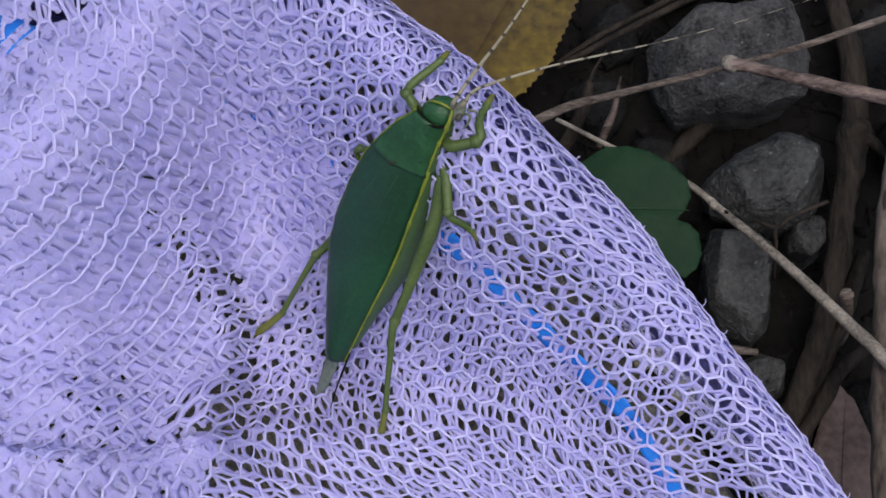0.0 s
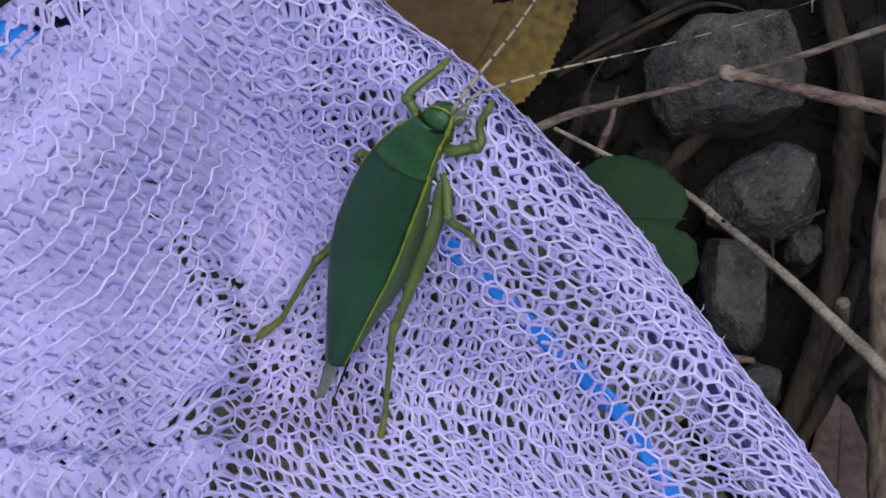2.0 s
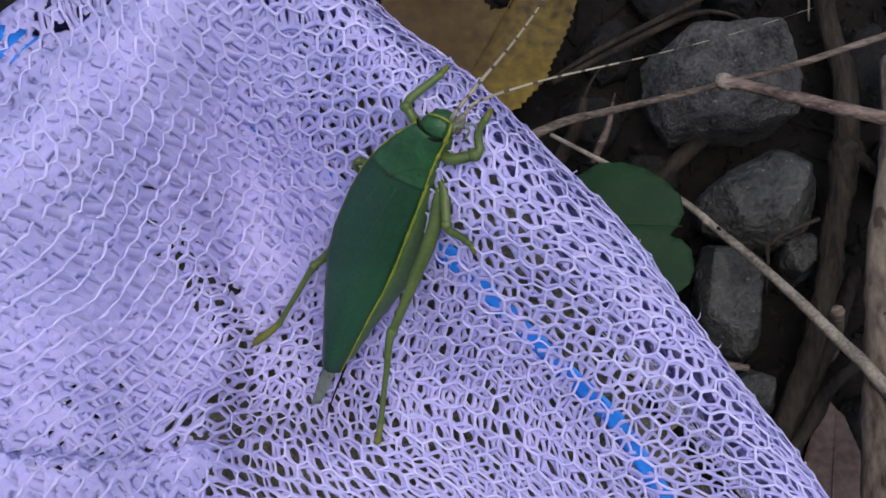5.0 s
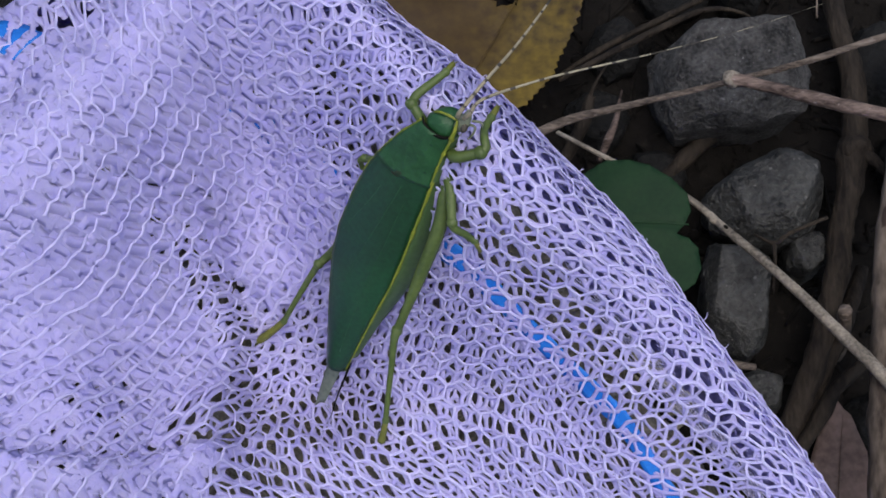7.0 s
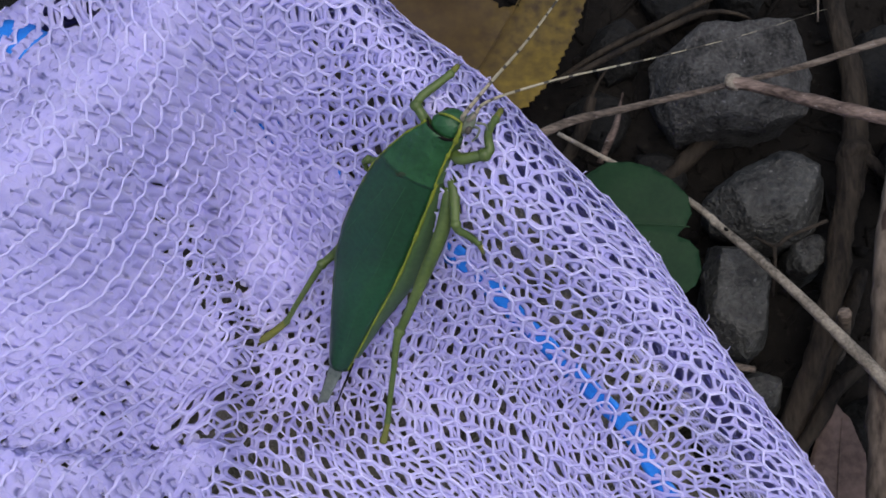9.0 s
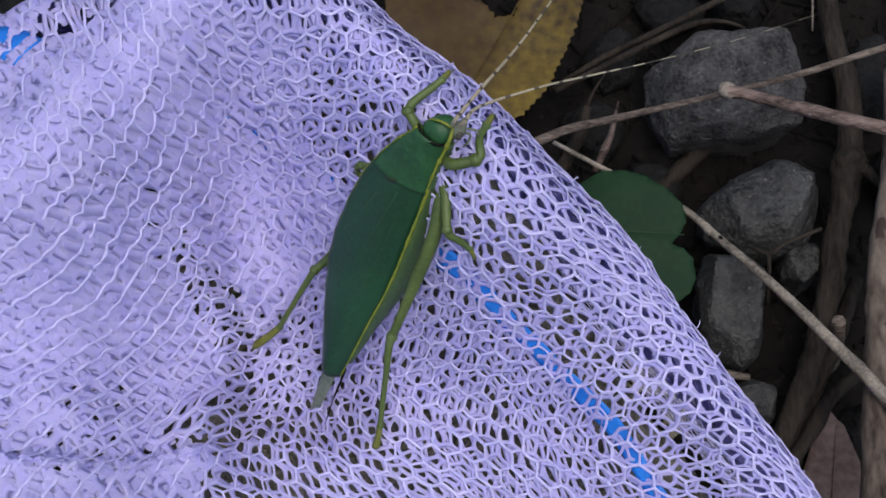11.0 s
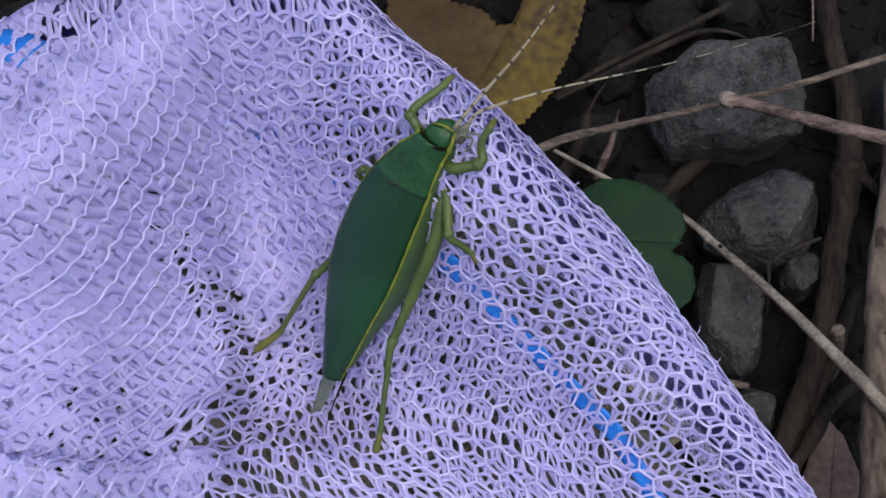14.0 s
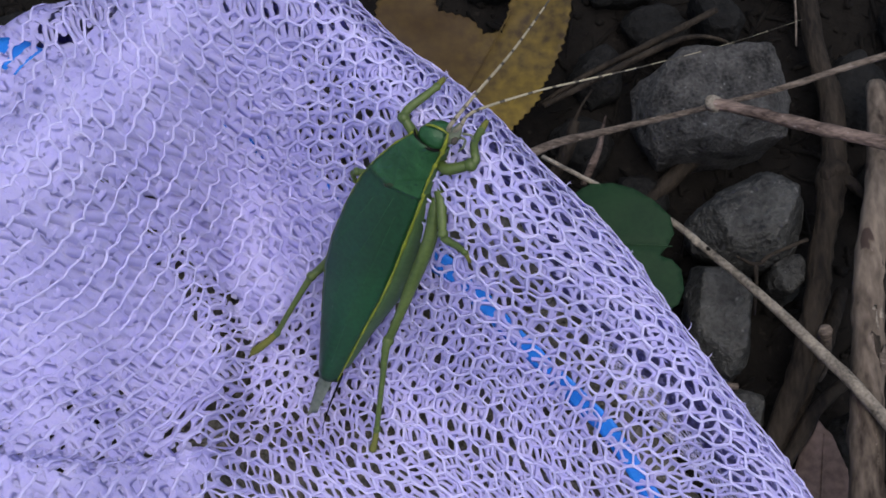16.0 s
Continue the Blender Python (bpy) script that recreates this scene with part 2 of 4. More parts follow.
def folds(x, y, smooth=False):
    """The height of the cloth before it falls away at its sides: a slab that climbs away from the crease."""
    z = 121.0 + slab(x, y)
    for bx, by, lo, sh, turn, high in BUMPS:
        c, s = math.cos(radians(turn)), math.sin(radians(turn))
        z = z + high * np.exp(-(((x - bx) * c + (y - by) * s) / lo) ** 2 / 2 - ((-(x - bx) * s + (y - by) * c) / sh) ** 2 / 2)
    if smooth:
        return z
    # a fold that stands up across the near left corner
    crest = past_fold(x, y)
    z = z + (3 * np.clip((crest + 2) / 2, 0, 1) * np.exp(-np.maximum(crest, 0) / 14) + 1.6 * np.exp(-((crest - 2.5) / 3) ** 2)) / (1 + np.exp((x + 26) / 2.5))
    # the hem of the slab where it lies on the cloth beside it
    hem = x + 31 + 0.06 * (y + 10) + 1.2 * np.sin(y * 0.21) + 0.5 * np.sin(y * 0.6 + 1)
    z = z + 4.5 * np.exp(-np.minimum(hem, 0) ** 2 / 30) * np.clip((3.2 - hem) / 3.2, 0, 1) / (1 + np.exp((y - 7) / 2)) / (1 + np.exp((-25 - y) / 2))
    # small wrinkles
    z = z + 0.7 * np.sin(x * 0.33 + 0.4 * y) * np.sin(y * 0.21 - x * 0.11 + 1.0)
    return z


def shoulder(x, y, inset=0.0):
    a, b = 0.727 * x + 0.687 * y, 0.687 * x - 0.727 * y
    return rolled(a - (22.4 - 0.0019 * np.maximum(b - 12, 0) ** 2 - 0.0002 * np.minimum(b - 12, 0) ** 2 - 0.006 * np.maximum(-12 - b, 0) ** 2 + 1.3 * np.exp(-((b - 1) / 15) ** 2) + 2.3 * np.exp(-((b + 18) / 12) ** 2) - inset), 11, 5.7)


def net_height(x, y, sink=0.0, inset=0.0):
    z = folds(x, y) - shoulder(x, y, inset)
    z = z - rolled(-0.327 * x + 0.945 * y - 52.0 - 0.12 * np.maximum(-32 - x, 0) + 0.5 * np.maximum(-55 - x, 0) + inset, 8, 3.5)
    z = z - rolled(-80 - x + inset, 25, 2.5) - rolled(-55 - y + inset, 20, 2.5)
    return z - sink


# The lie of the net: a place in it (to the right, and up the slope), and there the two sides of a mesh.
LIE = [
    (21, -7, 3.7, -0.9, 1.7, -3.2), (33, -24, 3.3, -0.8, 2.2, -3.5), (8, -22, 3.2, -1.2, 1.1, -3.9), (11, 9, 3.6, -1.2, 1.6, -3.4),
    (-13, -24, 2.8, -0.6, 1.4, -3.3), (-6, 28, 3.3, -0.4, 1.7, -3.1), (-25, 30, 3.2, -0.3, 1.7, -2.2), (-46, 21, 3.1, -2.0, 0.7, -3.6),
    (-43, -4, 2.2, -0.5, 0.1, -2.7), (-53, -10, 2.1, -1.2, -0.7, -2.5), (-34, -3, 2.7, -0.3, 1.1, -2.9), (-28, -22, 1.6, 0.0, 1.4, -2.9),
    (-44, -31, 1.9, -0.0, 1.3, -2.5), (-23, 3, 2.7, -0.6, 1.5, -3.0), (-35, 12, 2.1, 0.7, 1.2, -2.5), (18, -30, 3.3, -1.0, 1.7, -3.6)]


def unrolled():
    """Tables that turn distance along the cloth into plan: past the shoulder the cloth is measured down its side."""
    av, bv = np.arange(-150.0, 80.1, 1.0), np.arange(-130.0, 160.1, 1.0)
    A, B = np.meshgrid(av, bv, indexing="ij")
    Z = shoulder(0.727 * A + 0.687 * B, 0.687 * A - 0.727 * B)
    step = np.hypot(1, np.diff(Z, axis=0))
    S = np.vstack([np.zeros((1, len(bv))), np.cumsum(step, axis=0)])
    S -= S[150]
    sv = np.arange(-330.0, 420.1, 1.0)
    return np.stack([np.interp(sv, S[:, k], av, -999, 999) for k in range(len(bv))], 1)


UNROLLED = unrolled()


def to_plan(q):
    u, v = np.clip(q[..., 0] + 330, 0, UNROLLED.shape[0] - 1.001), np.clip(q[..., 1] + 130, 0, UNROLLED.shape[1] - 1.001)
    i, j = u.astype(int), v.astype(int)
    f, g = u - i, v - j
    a = UNROLLED[i, j] * (1 - f) * (1 - g) + UNROLLED[i + 1, j] * f * (1 - g) + UNROLLED[i, j + 1] * (1 - f) * g + UNROLLED[i + 1, j + 1] * f * g
    b = q[..., 1]
    return 0.727 * a + 0.687 * b, 0.687 * a - 0.727 * b, (a > -148) & (a < 78)


def laid(q):
    """Where a point of the cloth lies in the net: drawn up by the height of the folds."""
    x, y, _ = to_plan(q)
    return np.stack([0.727 * q[:, 0] + 0.687 * q[:, 1], 0.687 * q[:, 0] - 0.727 * q[:, 1] + 0.36 * (folds(x, y, True) - 121)], -1)


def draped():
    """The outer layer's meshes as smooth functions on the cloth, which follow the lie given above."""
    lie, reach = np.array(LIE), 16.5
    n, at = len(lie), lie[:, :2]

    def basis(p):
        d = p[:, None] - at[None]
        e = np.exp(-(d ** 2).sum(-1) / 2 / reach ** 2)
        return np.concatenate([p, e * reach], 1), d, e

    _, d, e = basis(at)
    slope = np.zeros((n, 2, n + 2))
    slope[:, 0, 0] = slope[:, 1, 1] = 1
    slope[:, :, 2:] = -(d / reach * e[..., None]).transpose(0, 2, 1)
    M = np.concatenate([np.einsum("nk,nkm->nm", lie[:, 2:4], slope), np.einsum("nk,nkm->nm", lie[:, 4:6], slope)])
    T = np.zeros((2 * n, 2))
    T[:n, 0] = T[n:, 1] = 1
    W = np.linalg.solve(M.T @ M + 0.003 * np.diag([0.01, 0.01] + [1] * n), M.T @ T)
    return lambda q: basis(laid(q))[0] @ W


def gathered(along, across, turn, seed):
    """A lower layer, its meshes drawn long in one direction and crowded in the other, in slow waves."""
    c, s = math.cos(radians(turn)), math.sin(radians(turn))

    def lattice(q):
        p = laid(q)
        X, Y = p[:, 0] * c + p[:, 1] * s, -p[:, 0] * s + p[:, 1] * c
        X, Y = X + 2.2 * np.sin(Y * 0.11 + seed) + 0.9 * np.sin(X * 0.23 + 2 * seed), Y + 2.6 * np.sin(X * 0.085 + 1.7 * seed) + 1.5 * np.sin(Y * 0.19 + seed)
        v = Y / across
        return np.stack([X / along - v / 2, v], -1)
    return lattice


def beneath(lattice, along, across, seed):
    """A lower layer that runs with the one above it, its meshes closer together and shifted in slow waves."""
    def lattice_below(q):
        uv = lattice(q)
        x, y = q[:, 0], q[:, 1]
        wave = np.stack([0.35 * np.sin(x * 0.10 + y * 0.05 + seed) + 0.2 * np.sin(y * 0.17 - x * 0.06 + 2 * seed), 0.45 * np.sin(y * 0.09 - x * 0.07 + 1.7 * seed) + 0.2 * np.sin(x * 0.16 + y * 0.1 + seed)], -1)
        return uv * (along, across) + wave + seed
    return lattice_below


def crowd(x, y):
    """How closely the lower layers are pressed together: most on the slab and beside the crease, least on the shoulder."""
    a, b = 0.727 * x + 0.687 * y, 0.687 * x - 0.727 * y
    c = 1 / (1 + np.exp((b + 15) / 3.5)) / (1 + np.exp((a - 1 - 8 / (1 + np.exp((b + 20) / 3))) / 4))
    c = c - 0.98 * np.exp(-((a + 24) / 4.5) ** 2 - ((b + 23) / 7) ** 2) - 0.35 * np.exp(-((a + 20) / 6) ** 2 - ((b + 6) / 9) ** 2)
    c = c + 0.9 / (1 + np.exp(-(a - 21) / 1.5)) + 0.5 / (1 + np.exp((y + 30) / 1.5)) / (1 + np.exp((x + 30) / 1.5)) - 0.55 / (1 + np.exp((y + 14) / 2.5)) / (1 + np.exp(-(x + 31) / 1.5)) - 0.3 / (1 + np.exp(-(a - 6) / 3))
    c = c + 1.1 * np.exp(-((past_fold(x, y) - 1.5) / 3.5) ** 2) / (1 + np.exp((x + 25) / 2))
    c = c - 0.55 / (1 + np.exp(-(a + 7) / 2.5)) / (1 + np.exp((b + 15) / 3)) / (1 + np.exp((a - 12) / 2))
    c = c - 1.2 * np.exp(-((a + 14) / 10) ** 2 - ((b + 57) / 5) ** 2)
    return np.clip(c + 0.12 * np.sin(x * 0.31 + 1.3) * np.sin(y * 0.37 + x * 0.1), -0.8, 1)


def pressed(x, y):
    return crowd(x, y) / (1 + np.exp(0.727 * x + 0.687 * y - 16))


def loose(x, y):
    return 0.68 - pressed(x, y)


def slack_below(x, y):
    """The innermost layer fills only the strip between the crease and the tape, and the top of the shoulder."""
    a, b = 0.727 * x + 0.687 * y, 0.687 * x - 0.727 * y
    return loose(x, y) * (a > -16) * (a < 3 + 22 * (b < -10))


def drawn(x, y):
    """How far the outer layer is pulled straight along its rows: on the slab, but not on its open upper corner."""
    a, b = 0.727 * x + 0.687 * y, 0.687 * x - 0.727 * y
    return np.maximum(crowd(x, y), 0) * (1 - np.exp(-((a + 26) / 8) ** 2 - ((b + 42) / 7) ** 2)) / (1 + np.exp((b - 2) / 3)) / (1 + np.exp((a + 12) / 3))


def net_layer(name, parent, label, yarn, lattice, sink, strands, wide, high, seed, lowest, wobble=0.1, swell=0.0, only=None, pulled=0.0):
    """One layer of knitted net: every side of a mesh is a flat yarn of one or two strands that runs from knot to knot over the folds."""
    rng = np.random.RandomState(seed)
    gs, gb = np.meshgrid(np.arange(-125.0, 175.0, 0.7), np.arange(-95.0, 135.0, 0.7), indexing="ij")
    grid = np.stack([gs.ravel(), gb.ravel()], -1)
    px, py, ok = to_plan(grid)
    grid = grid[ok & (np.abs(px + 10) < 95) & (np.abs(py) < 78)]
    uv = lattice(grid)
    low = np.floor(uv.min(0)) - 1
    size = (np.ceil(uv.max(0)) + 2 - low).astype(int)
    near = np.full(size * 3, -1)
    cell = ((uv - low) * 3).astype(int)
    for k in (-1, 1, 0):
        for m in (-1, 1, 0):
            near[np.clip(cell[:, 0] + k, 0, size[0] * 3 - 1), np.clip(cell[:, 1] + m, 0, size[1] * 3 - 1)] = np.arange(len(grid))
    I, J = np.meshgrid(np.arange(size[0]), np.arange(size[1]), indexing="ij")
    knots = np.concatenate([np.stack([I + k / 3, J + k / 3], -1).reshape(-1, 2) for k in (1, 2)])
    first = near[tuple(np.minimum((knots * 3 + 0.01).astype(int), size * 3 - 1).T)]
    good = first >= 0
    q = grid[np.maximum(first, 0)].copy()
    for _ in range(5):
        f = lattice(q) - low - knots
        h = 0.05
        fs, fb = (lattice(q + (h, 0)) - low - knots - f) / h, (lattice(q + (0, h)) - low - knots - f) / h
        det = fs[:, 0] * fb[:, 1] - fs[:, 1] * fb[:, 0]
        det = np.where(np.abs(det) < 0.004, 0.004, det)
        move = np.stack([fb[:, 1] * f[:, 0] - fb[:, 0] * f[:, 1], fs[:, 0] * f[:, 1] - fs[:, 1] * f[:, 0]], -1) / det[:, None]
        q -= np.clip(move, -2, 2)
    good &= np.abs(lattice(q) - low - knots).max(1) < 0.1
    x, y, ok = to_plan(q)
    good &= ok & (net_height(x, y) > lowest) & (np.abs(x + 10) < 95) & (np.abs(y) < 80)
    if only:
        good &= only(x, y) > 0.25
    count = size[0] * size[1]
    if pulled:
        pull = -0.19 * pulled * drawn(x[:count], y[:count])[:, None] * (q[count:] - q[:count]) * (good[:count] & good[count:])[:, None]
        q = q + np.concatenate([pull, -pull])
    q = q + rng.normal(0, wobble, q.shape)
    idx = np.arange(count).reshape(size)
    E = np.concatenate([np.stack([idx.ravel(), idx.ravel() + count], 1), np.stack([idx[1:].ravel(), idx[:-1].ravel() + count], 1),
                        np.stack([idx[:, 1:].ravel(), idx[:, :-1].ravel() + count], 1)])
    sort = np.repeat([0, 1, 2], [count, (size[0] - 1) * size[1], size[0] * (size[1] - 1)])
    fine = good[E[:, 0]] & good[E[:, 1]] & (np.linalg.norm(q[E[:, 0]] - q[E[:, 1]], axis=1) < 5.5)
    E, sort = E[fine], sort[fine]
    used = np.unique(E)

    def surface(p, up):
        u, v, _ = to_plan(p)
        d = 0.3
        N = np.stack([(net_height(u - d, v) - net_height(u + d, v)) / (2 * d), (net_height(u, v - d) - net_height(u, v + d)) / (2 * d), np.ones_like(u)], -1)
        N /= np.linalg.norm(N, axis=-1, keepdims=True)
        return np.stack([u, v, net_height(u, v)], -1) + N * (up - sink)[..., None], N

    rise = rng.normal(0, 0.09 if strands == 2 else 0.05, len(q))
    thick = np.ones(len(q))
    x, y, _ = to_plan(q)
    if swell:
        close = crowd(x, y)
        thick = 1 + np.where(close > 0, swell, 0.45) * close
    slack = np.zeros(len(E))
    if pulled:  # where the cloth is drawn tight, one side of each mesh stands out and the others lie flat
        slack = np.array([0.58, 0.2, -0.3])[sort] * drawn(x, y)[E[:, 0]] * pulled
        slack += 0.5 * np.maximum(crowd(x, y) - drawn(x, y) - 0.2, 0)[E[:, 0]] / (1 + np.exp(-(0.727 * x + 0.687 * y + 14) / 3))[E[:, 0]]
    K, sides = 4, 5
    t = np.linspace(0, 1, K)
    bow = np.sin(math.pi * t)
    p0, p1 = q[E[:, 0]], q[E[:, 1]]
    way = p1 - p0
    across = np.stack([-way[:, 1], way[:, 0]], -1) * rng.normal(0, 0.035, (len(E), 1))
    line = p0[:, None] + way[:, None] * t[:, None] + across[:, None] * bow[:, None]
    up = rise[E[:, 0]][:, None] * (1 - t) + rise[E[:, 1]][:, None] * t + rng.normal(0.0, 0.08 if strands == 2 else 0.04, (len(E), 1)) * bow
    P, N = surface(line, up - 0.3 * slack[:, None] * bow)
    D = np.gradient(P, axis=1)
    side = np.cross(N, D)
    side /= np.linalg.norm(side, axis=-1, keepdims=True) + 1e-9
    th = (thick[E[:, 0]][:, None] * (1 - t) + thick[E[:, 1]][:, None] * t) * rng.uniform(0.8, 1.2, (len(E), 1)) * (1.22 - 0.22 * bow) * (1 - slack[:, None])
    verts, quads, start = [], [], 0
    g = 2 * math.pi * np.arange(sides) / sides
    for k in range(strands):
        f = (2 * k - 1) if strands == 2 else 0
        part_way = f * (0.75 + rng.uniform(-0.3, 0.45, (len(E), 1)) * bow) * wide
        lean = f * rng.normal(0, 0.05, (len(E), 1)) * bow
        mid = P + side * part_way[..., None] + N * lean[..., None]
        w = (th * wide)[..., None, None]
        ring = mid[:, :, None] + side[:, :, None] * np.cos(g)[:, None] * w + N[:, :, None] * np.sin(g)[:, None] * w * high
        n = np.arange(len(E) * K * sides).reshape(len(E), K, sides) + start
        nx = np.roll(n, -1, 2)
        quads.append(np.stack([n[:, :-1], nx[:, :-1], nx[:, 1:], n[:, 1:]], -1).reshape(-1, 4))
        verts.append(ring.reshape(-1, 3))
        start += ring.size // 3
    # the knots: low rounded lumps
    C, N = surface(q[used], rise[used])
    h = 2 * math.pi * np.arange(6) / 6
    side = np.cross(N, np.array((0.3, 0.9, 0.1)))
    side /= np.linalg.norm(side, axis=-1, keepdims=True)
    over = np.cross(N, side)
    r = (wide * (1.9 if strands == 2 else 1.35) * thick[used] * rng.uniform(0.85, 1.2, len(used)))[:, None, None]
    flat = side[:, None] * np.cos(h)[:, None] + over[:, None] * np.sin(h)[:, None]
    rim, top = C[:, None] + flat * r, C[:, None] + flat * r * 0.6 + N[:, None] * wide * high * 1.25
    n = np.arange(len(used) * 6).reshape(-1, 6) + start
    m = n + len(used) * 6
    quads += [np.stack([n, np.roll(n, -1, 1), np.roll(m, -1, 1), m], -1).reshape(-1, 4), m[:, [0, 1, 2, 3]], m[:, [0, 3, 4, 5]]]
    verts += [rim.reshape(-1, 3), top.reshape(-1, 3)]
    V, Q = np.concatenate(verts) * 0.001, np.concatenate(quads)
    me = bpy.data.meshes.new(name)
    me.vertices.add(len(V))
    me.vertices.foreach_set("co", V.ravel())
    me.loops.add(Q.size)
    me.loops.foreach_set("vertex_index", Q.ravel())
    me.polygons.add(len(Q))
    me.polygons.foreach_set("loop_start", np.arange(0, Q.size, 4))
    me.update(calc_edges=True)
    me.polygons.foreach_set("use_smooth", [True] * len(Q))
    me.materials.append(yarn)
    ob = new(name, me)
    ob.parent = parent
    return tagged(ob, label, kind="stuff")


def under(x, y, sink):
    """The height of a sheet that lies so deep under the outer layer, measured square to the cloth."""
    h = lambda u, v: float(net_height(np.array([u]), np.array([v]))[0])
    gx, gy = (h(x + 0.5, y) - h(x - 0.5, y)), (h(x, y + 0.5) - h(x, y - 0.5))
    return h(x, y) - sink * math.sqrt(1 + gx * gx + gy * gy)


def net_bag():
    bag = tagged(new("net_bag"), "crumpled lavender white nylon net draped in folds over the ground", "net")
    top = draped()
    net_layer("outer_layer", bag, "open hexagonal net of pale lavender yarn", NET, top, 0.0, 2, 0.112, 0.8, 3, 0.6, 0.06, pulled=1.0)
    net_layer("inner_layer", bag, "second layer of lavender net seen through the first", NET_BRIGHTENED, beneath(top, 1.0, 1.4, 0.4), 0.19, 1, 0.38, 0.06, 5, 40, 0.09, 0.6, loose)
    net_layer("inner_layer", bag, "third layer of lavender net seen through the first", NET_BRIGHTENED, beneath(top, 1.7, 1.0, 2.1), 0.34, 1, 0.40, 0.06, 8, 45, 0.1, 0.6, loose)
    net_layer("inner_layer", bag, "fine slack layer of lavender net under the others", NET_BRIGHTENED, beneath(top, 2.3, 0.9, 3.3), 0.46, 1, 0.34, 0.06, 13, 45, 0.12, 0.4, slack_below)
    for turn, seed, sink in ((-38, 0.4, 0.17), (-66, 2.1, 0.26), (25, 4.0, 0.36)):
        net_layer("inner_layer", bag, "gathered layer of lavender net pressed into a film behind the first", NET_BRIGHTENED, gathered(3.8, 1.6, turn, seed), sink, 1, 0.46, 0.05, 7, 45, 0.07, 0.82, pressed)
    # a blue tape between the layers, in three visible lengths
    for line, sink, width in (([(-33.9, 20.8), (-27.1, 20.9), (-21.4, 18.6), (-17.1, 13.9), (-10.4, 7.5)], 0.27, (1.3, 1.3)),
                              ([(-2.5, 2.2), (-0.7, 1.1), (5.0, -3.2), (12.8, -8.9), (19.8, -15.1), (25.0, -20.1), (29.6, -26.9), (34.0, -32.9), (39.5, -41)], 0.22, (0.8, 1.15)),
                              ([(-68, 26.6), (-64, 27), (-60, 26.8), (-56.9, 26.0), (-54.2, 24.2)], 0.02, (2.8, 2.8))):
        path = spline(line, 6)
        rows = []
        for k, (x, y) in enumerate(path):
            q, o = path[max(k - 1, 0)], path[min(k + 1, len(path) - 1)]
            n = np.array((q[1] - o[1], o[0] - q[0]))
            n = n / np.linalg.norm(n)
            row = []
            for f in (-1, -0.5, 0, 0.5, 1):
                w = width[0] + (width[1] - width[0]) * k / len(path)
                u, v = x + n[0] * f * w, y + n[1] * f * w
                row.append((u, v, under(u, v, sink + 0.14 + 0.14 * math.sin(k * 1.25))))
            rows.append(row)
        part("blue_band", shell(rows, 0.1), BLUE, bag, "bright blue woven tape inside the net")
    rng = random.Random(5)
    for k in range(12):
        b = rng.uniform(-25, 62)
        a = 22.0 - 0.0019 * max(b - 12, 0) ** 2 - 0.013 * max(-12 - b, 0) ** 2 + rng.uniform(-1.5, 0.0)
        x, y = 0.727 * a + 0.687 * b, 0.687 * a - 0.727 * b
        z = float(net_height(np.array([x]), np.array([y]))[0])
        u = rng.uniform(0.5, 1.5)
        part("loose_thread", tube([(x - 0.3, y - 0.3, z, 0.09), (x + 0.4 * u, y + 0.3 * u, z + 0.3 * u, 0.06), (x + 0.5 * u, y + rng.uniform(-0.5, 0.9) * u, z + rng.uniform(0, 0.7) * u, 0.03)], 5, 4), NET, bag)
    return bag


def mound():
    """The heap of dry litter on which the net lies."""
    xs, ys = np.arange(-130.0, 81.0, 2.5), np.arange(-110.0, 81.0, 2.5)
    X, Y = np.meshgrid(xs, ys, indexing="ij")
    Z = net_height(X, Y, 9.0, 9.0)
    rows = []
    for i in range(len(xs)):
        rows.append([(X[i, j], Y[i, j], max(float(Z[i, j]) + 2.5 * noise.noise(Vector((X[i, j], Y[i, j], 0)) * 0.16), -6.0)) for j in range(len(ys))])
    bm = bmesh.new()
    grid = [[bm.verts.new(q) for q in row] for row in rows]
    for i in range(len(xs) - 1):
        for j in range(len(ys) - 1):
            bm.faces.new((grid[i][j], grid[i][j + 1], grid[i + 1][j + 1], grid[i + 1][j]))
    bmesh.ops.recalc_face_normals(bm, faces=bm.faces)
    return tagged(part("litter_mound", bm, LITTER), "olive grey heap of dry plant litter under the net", "mound")


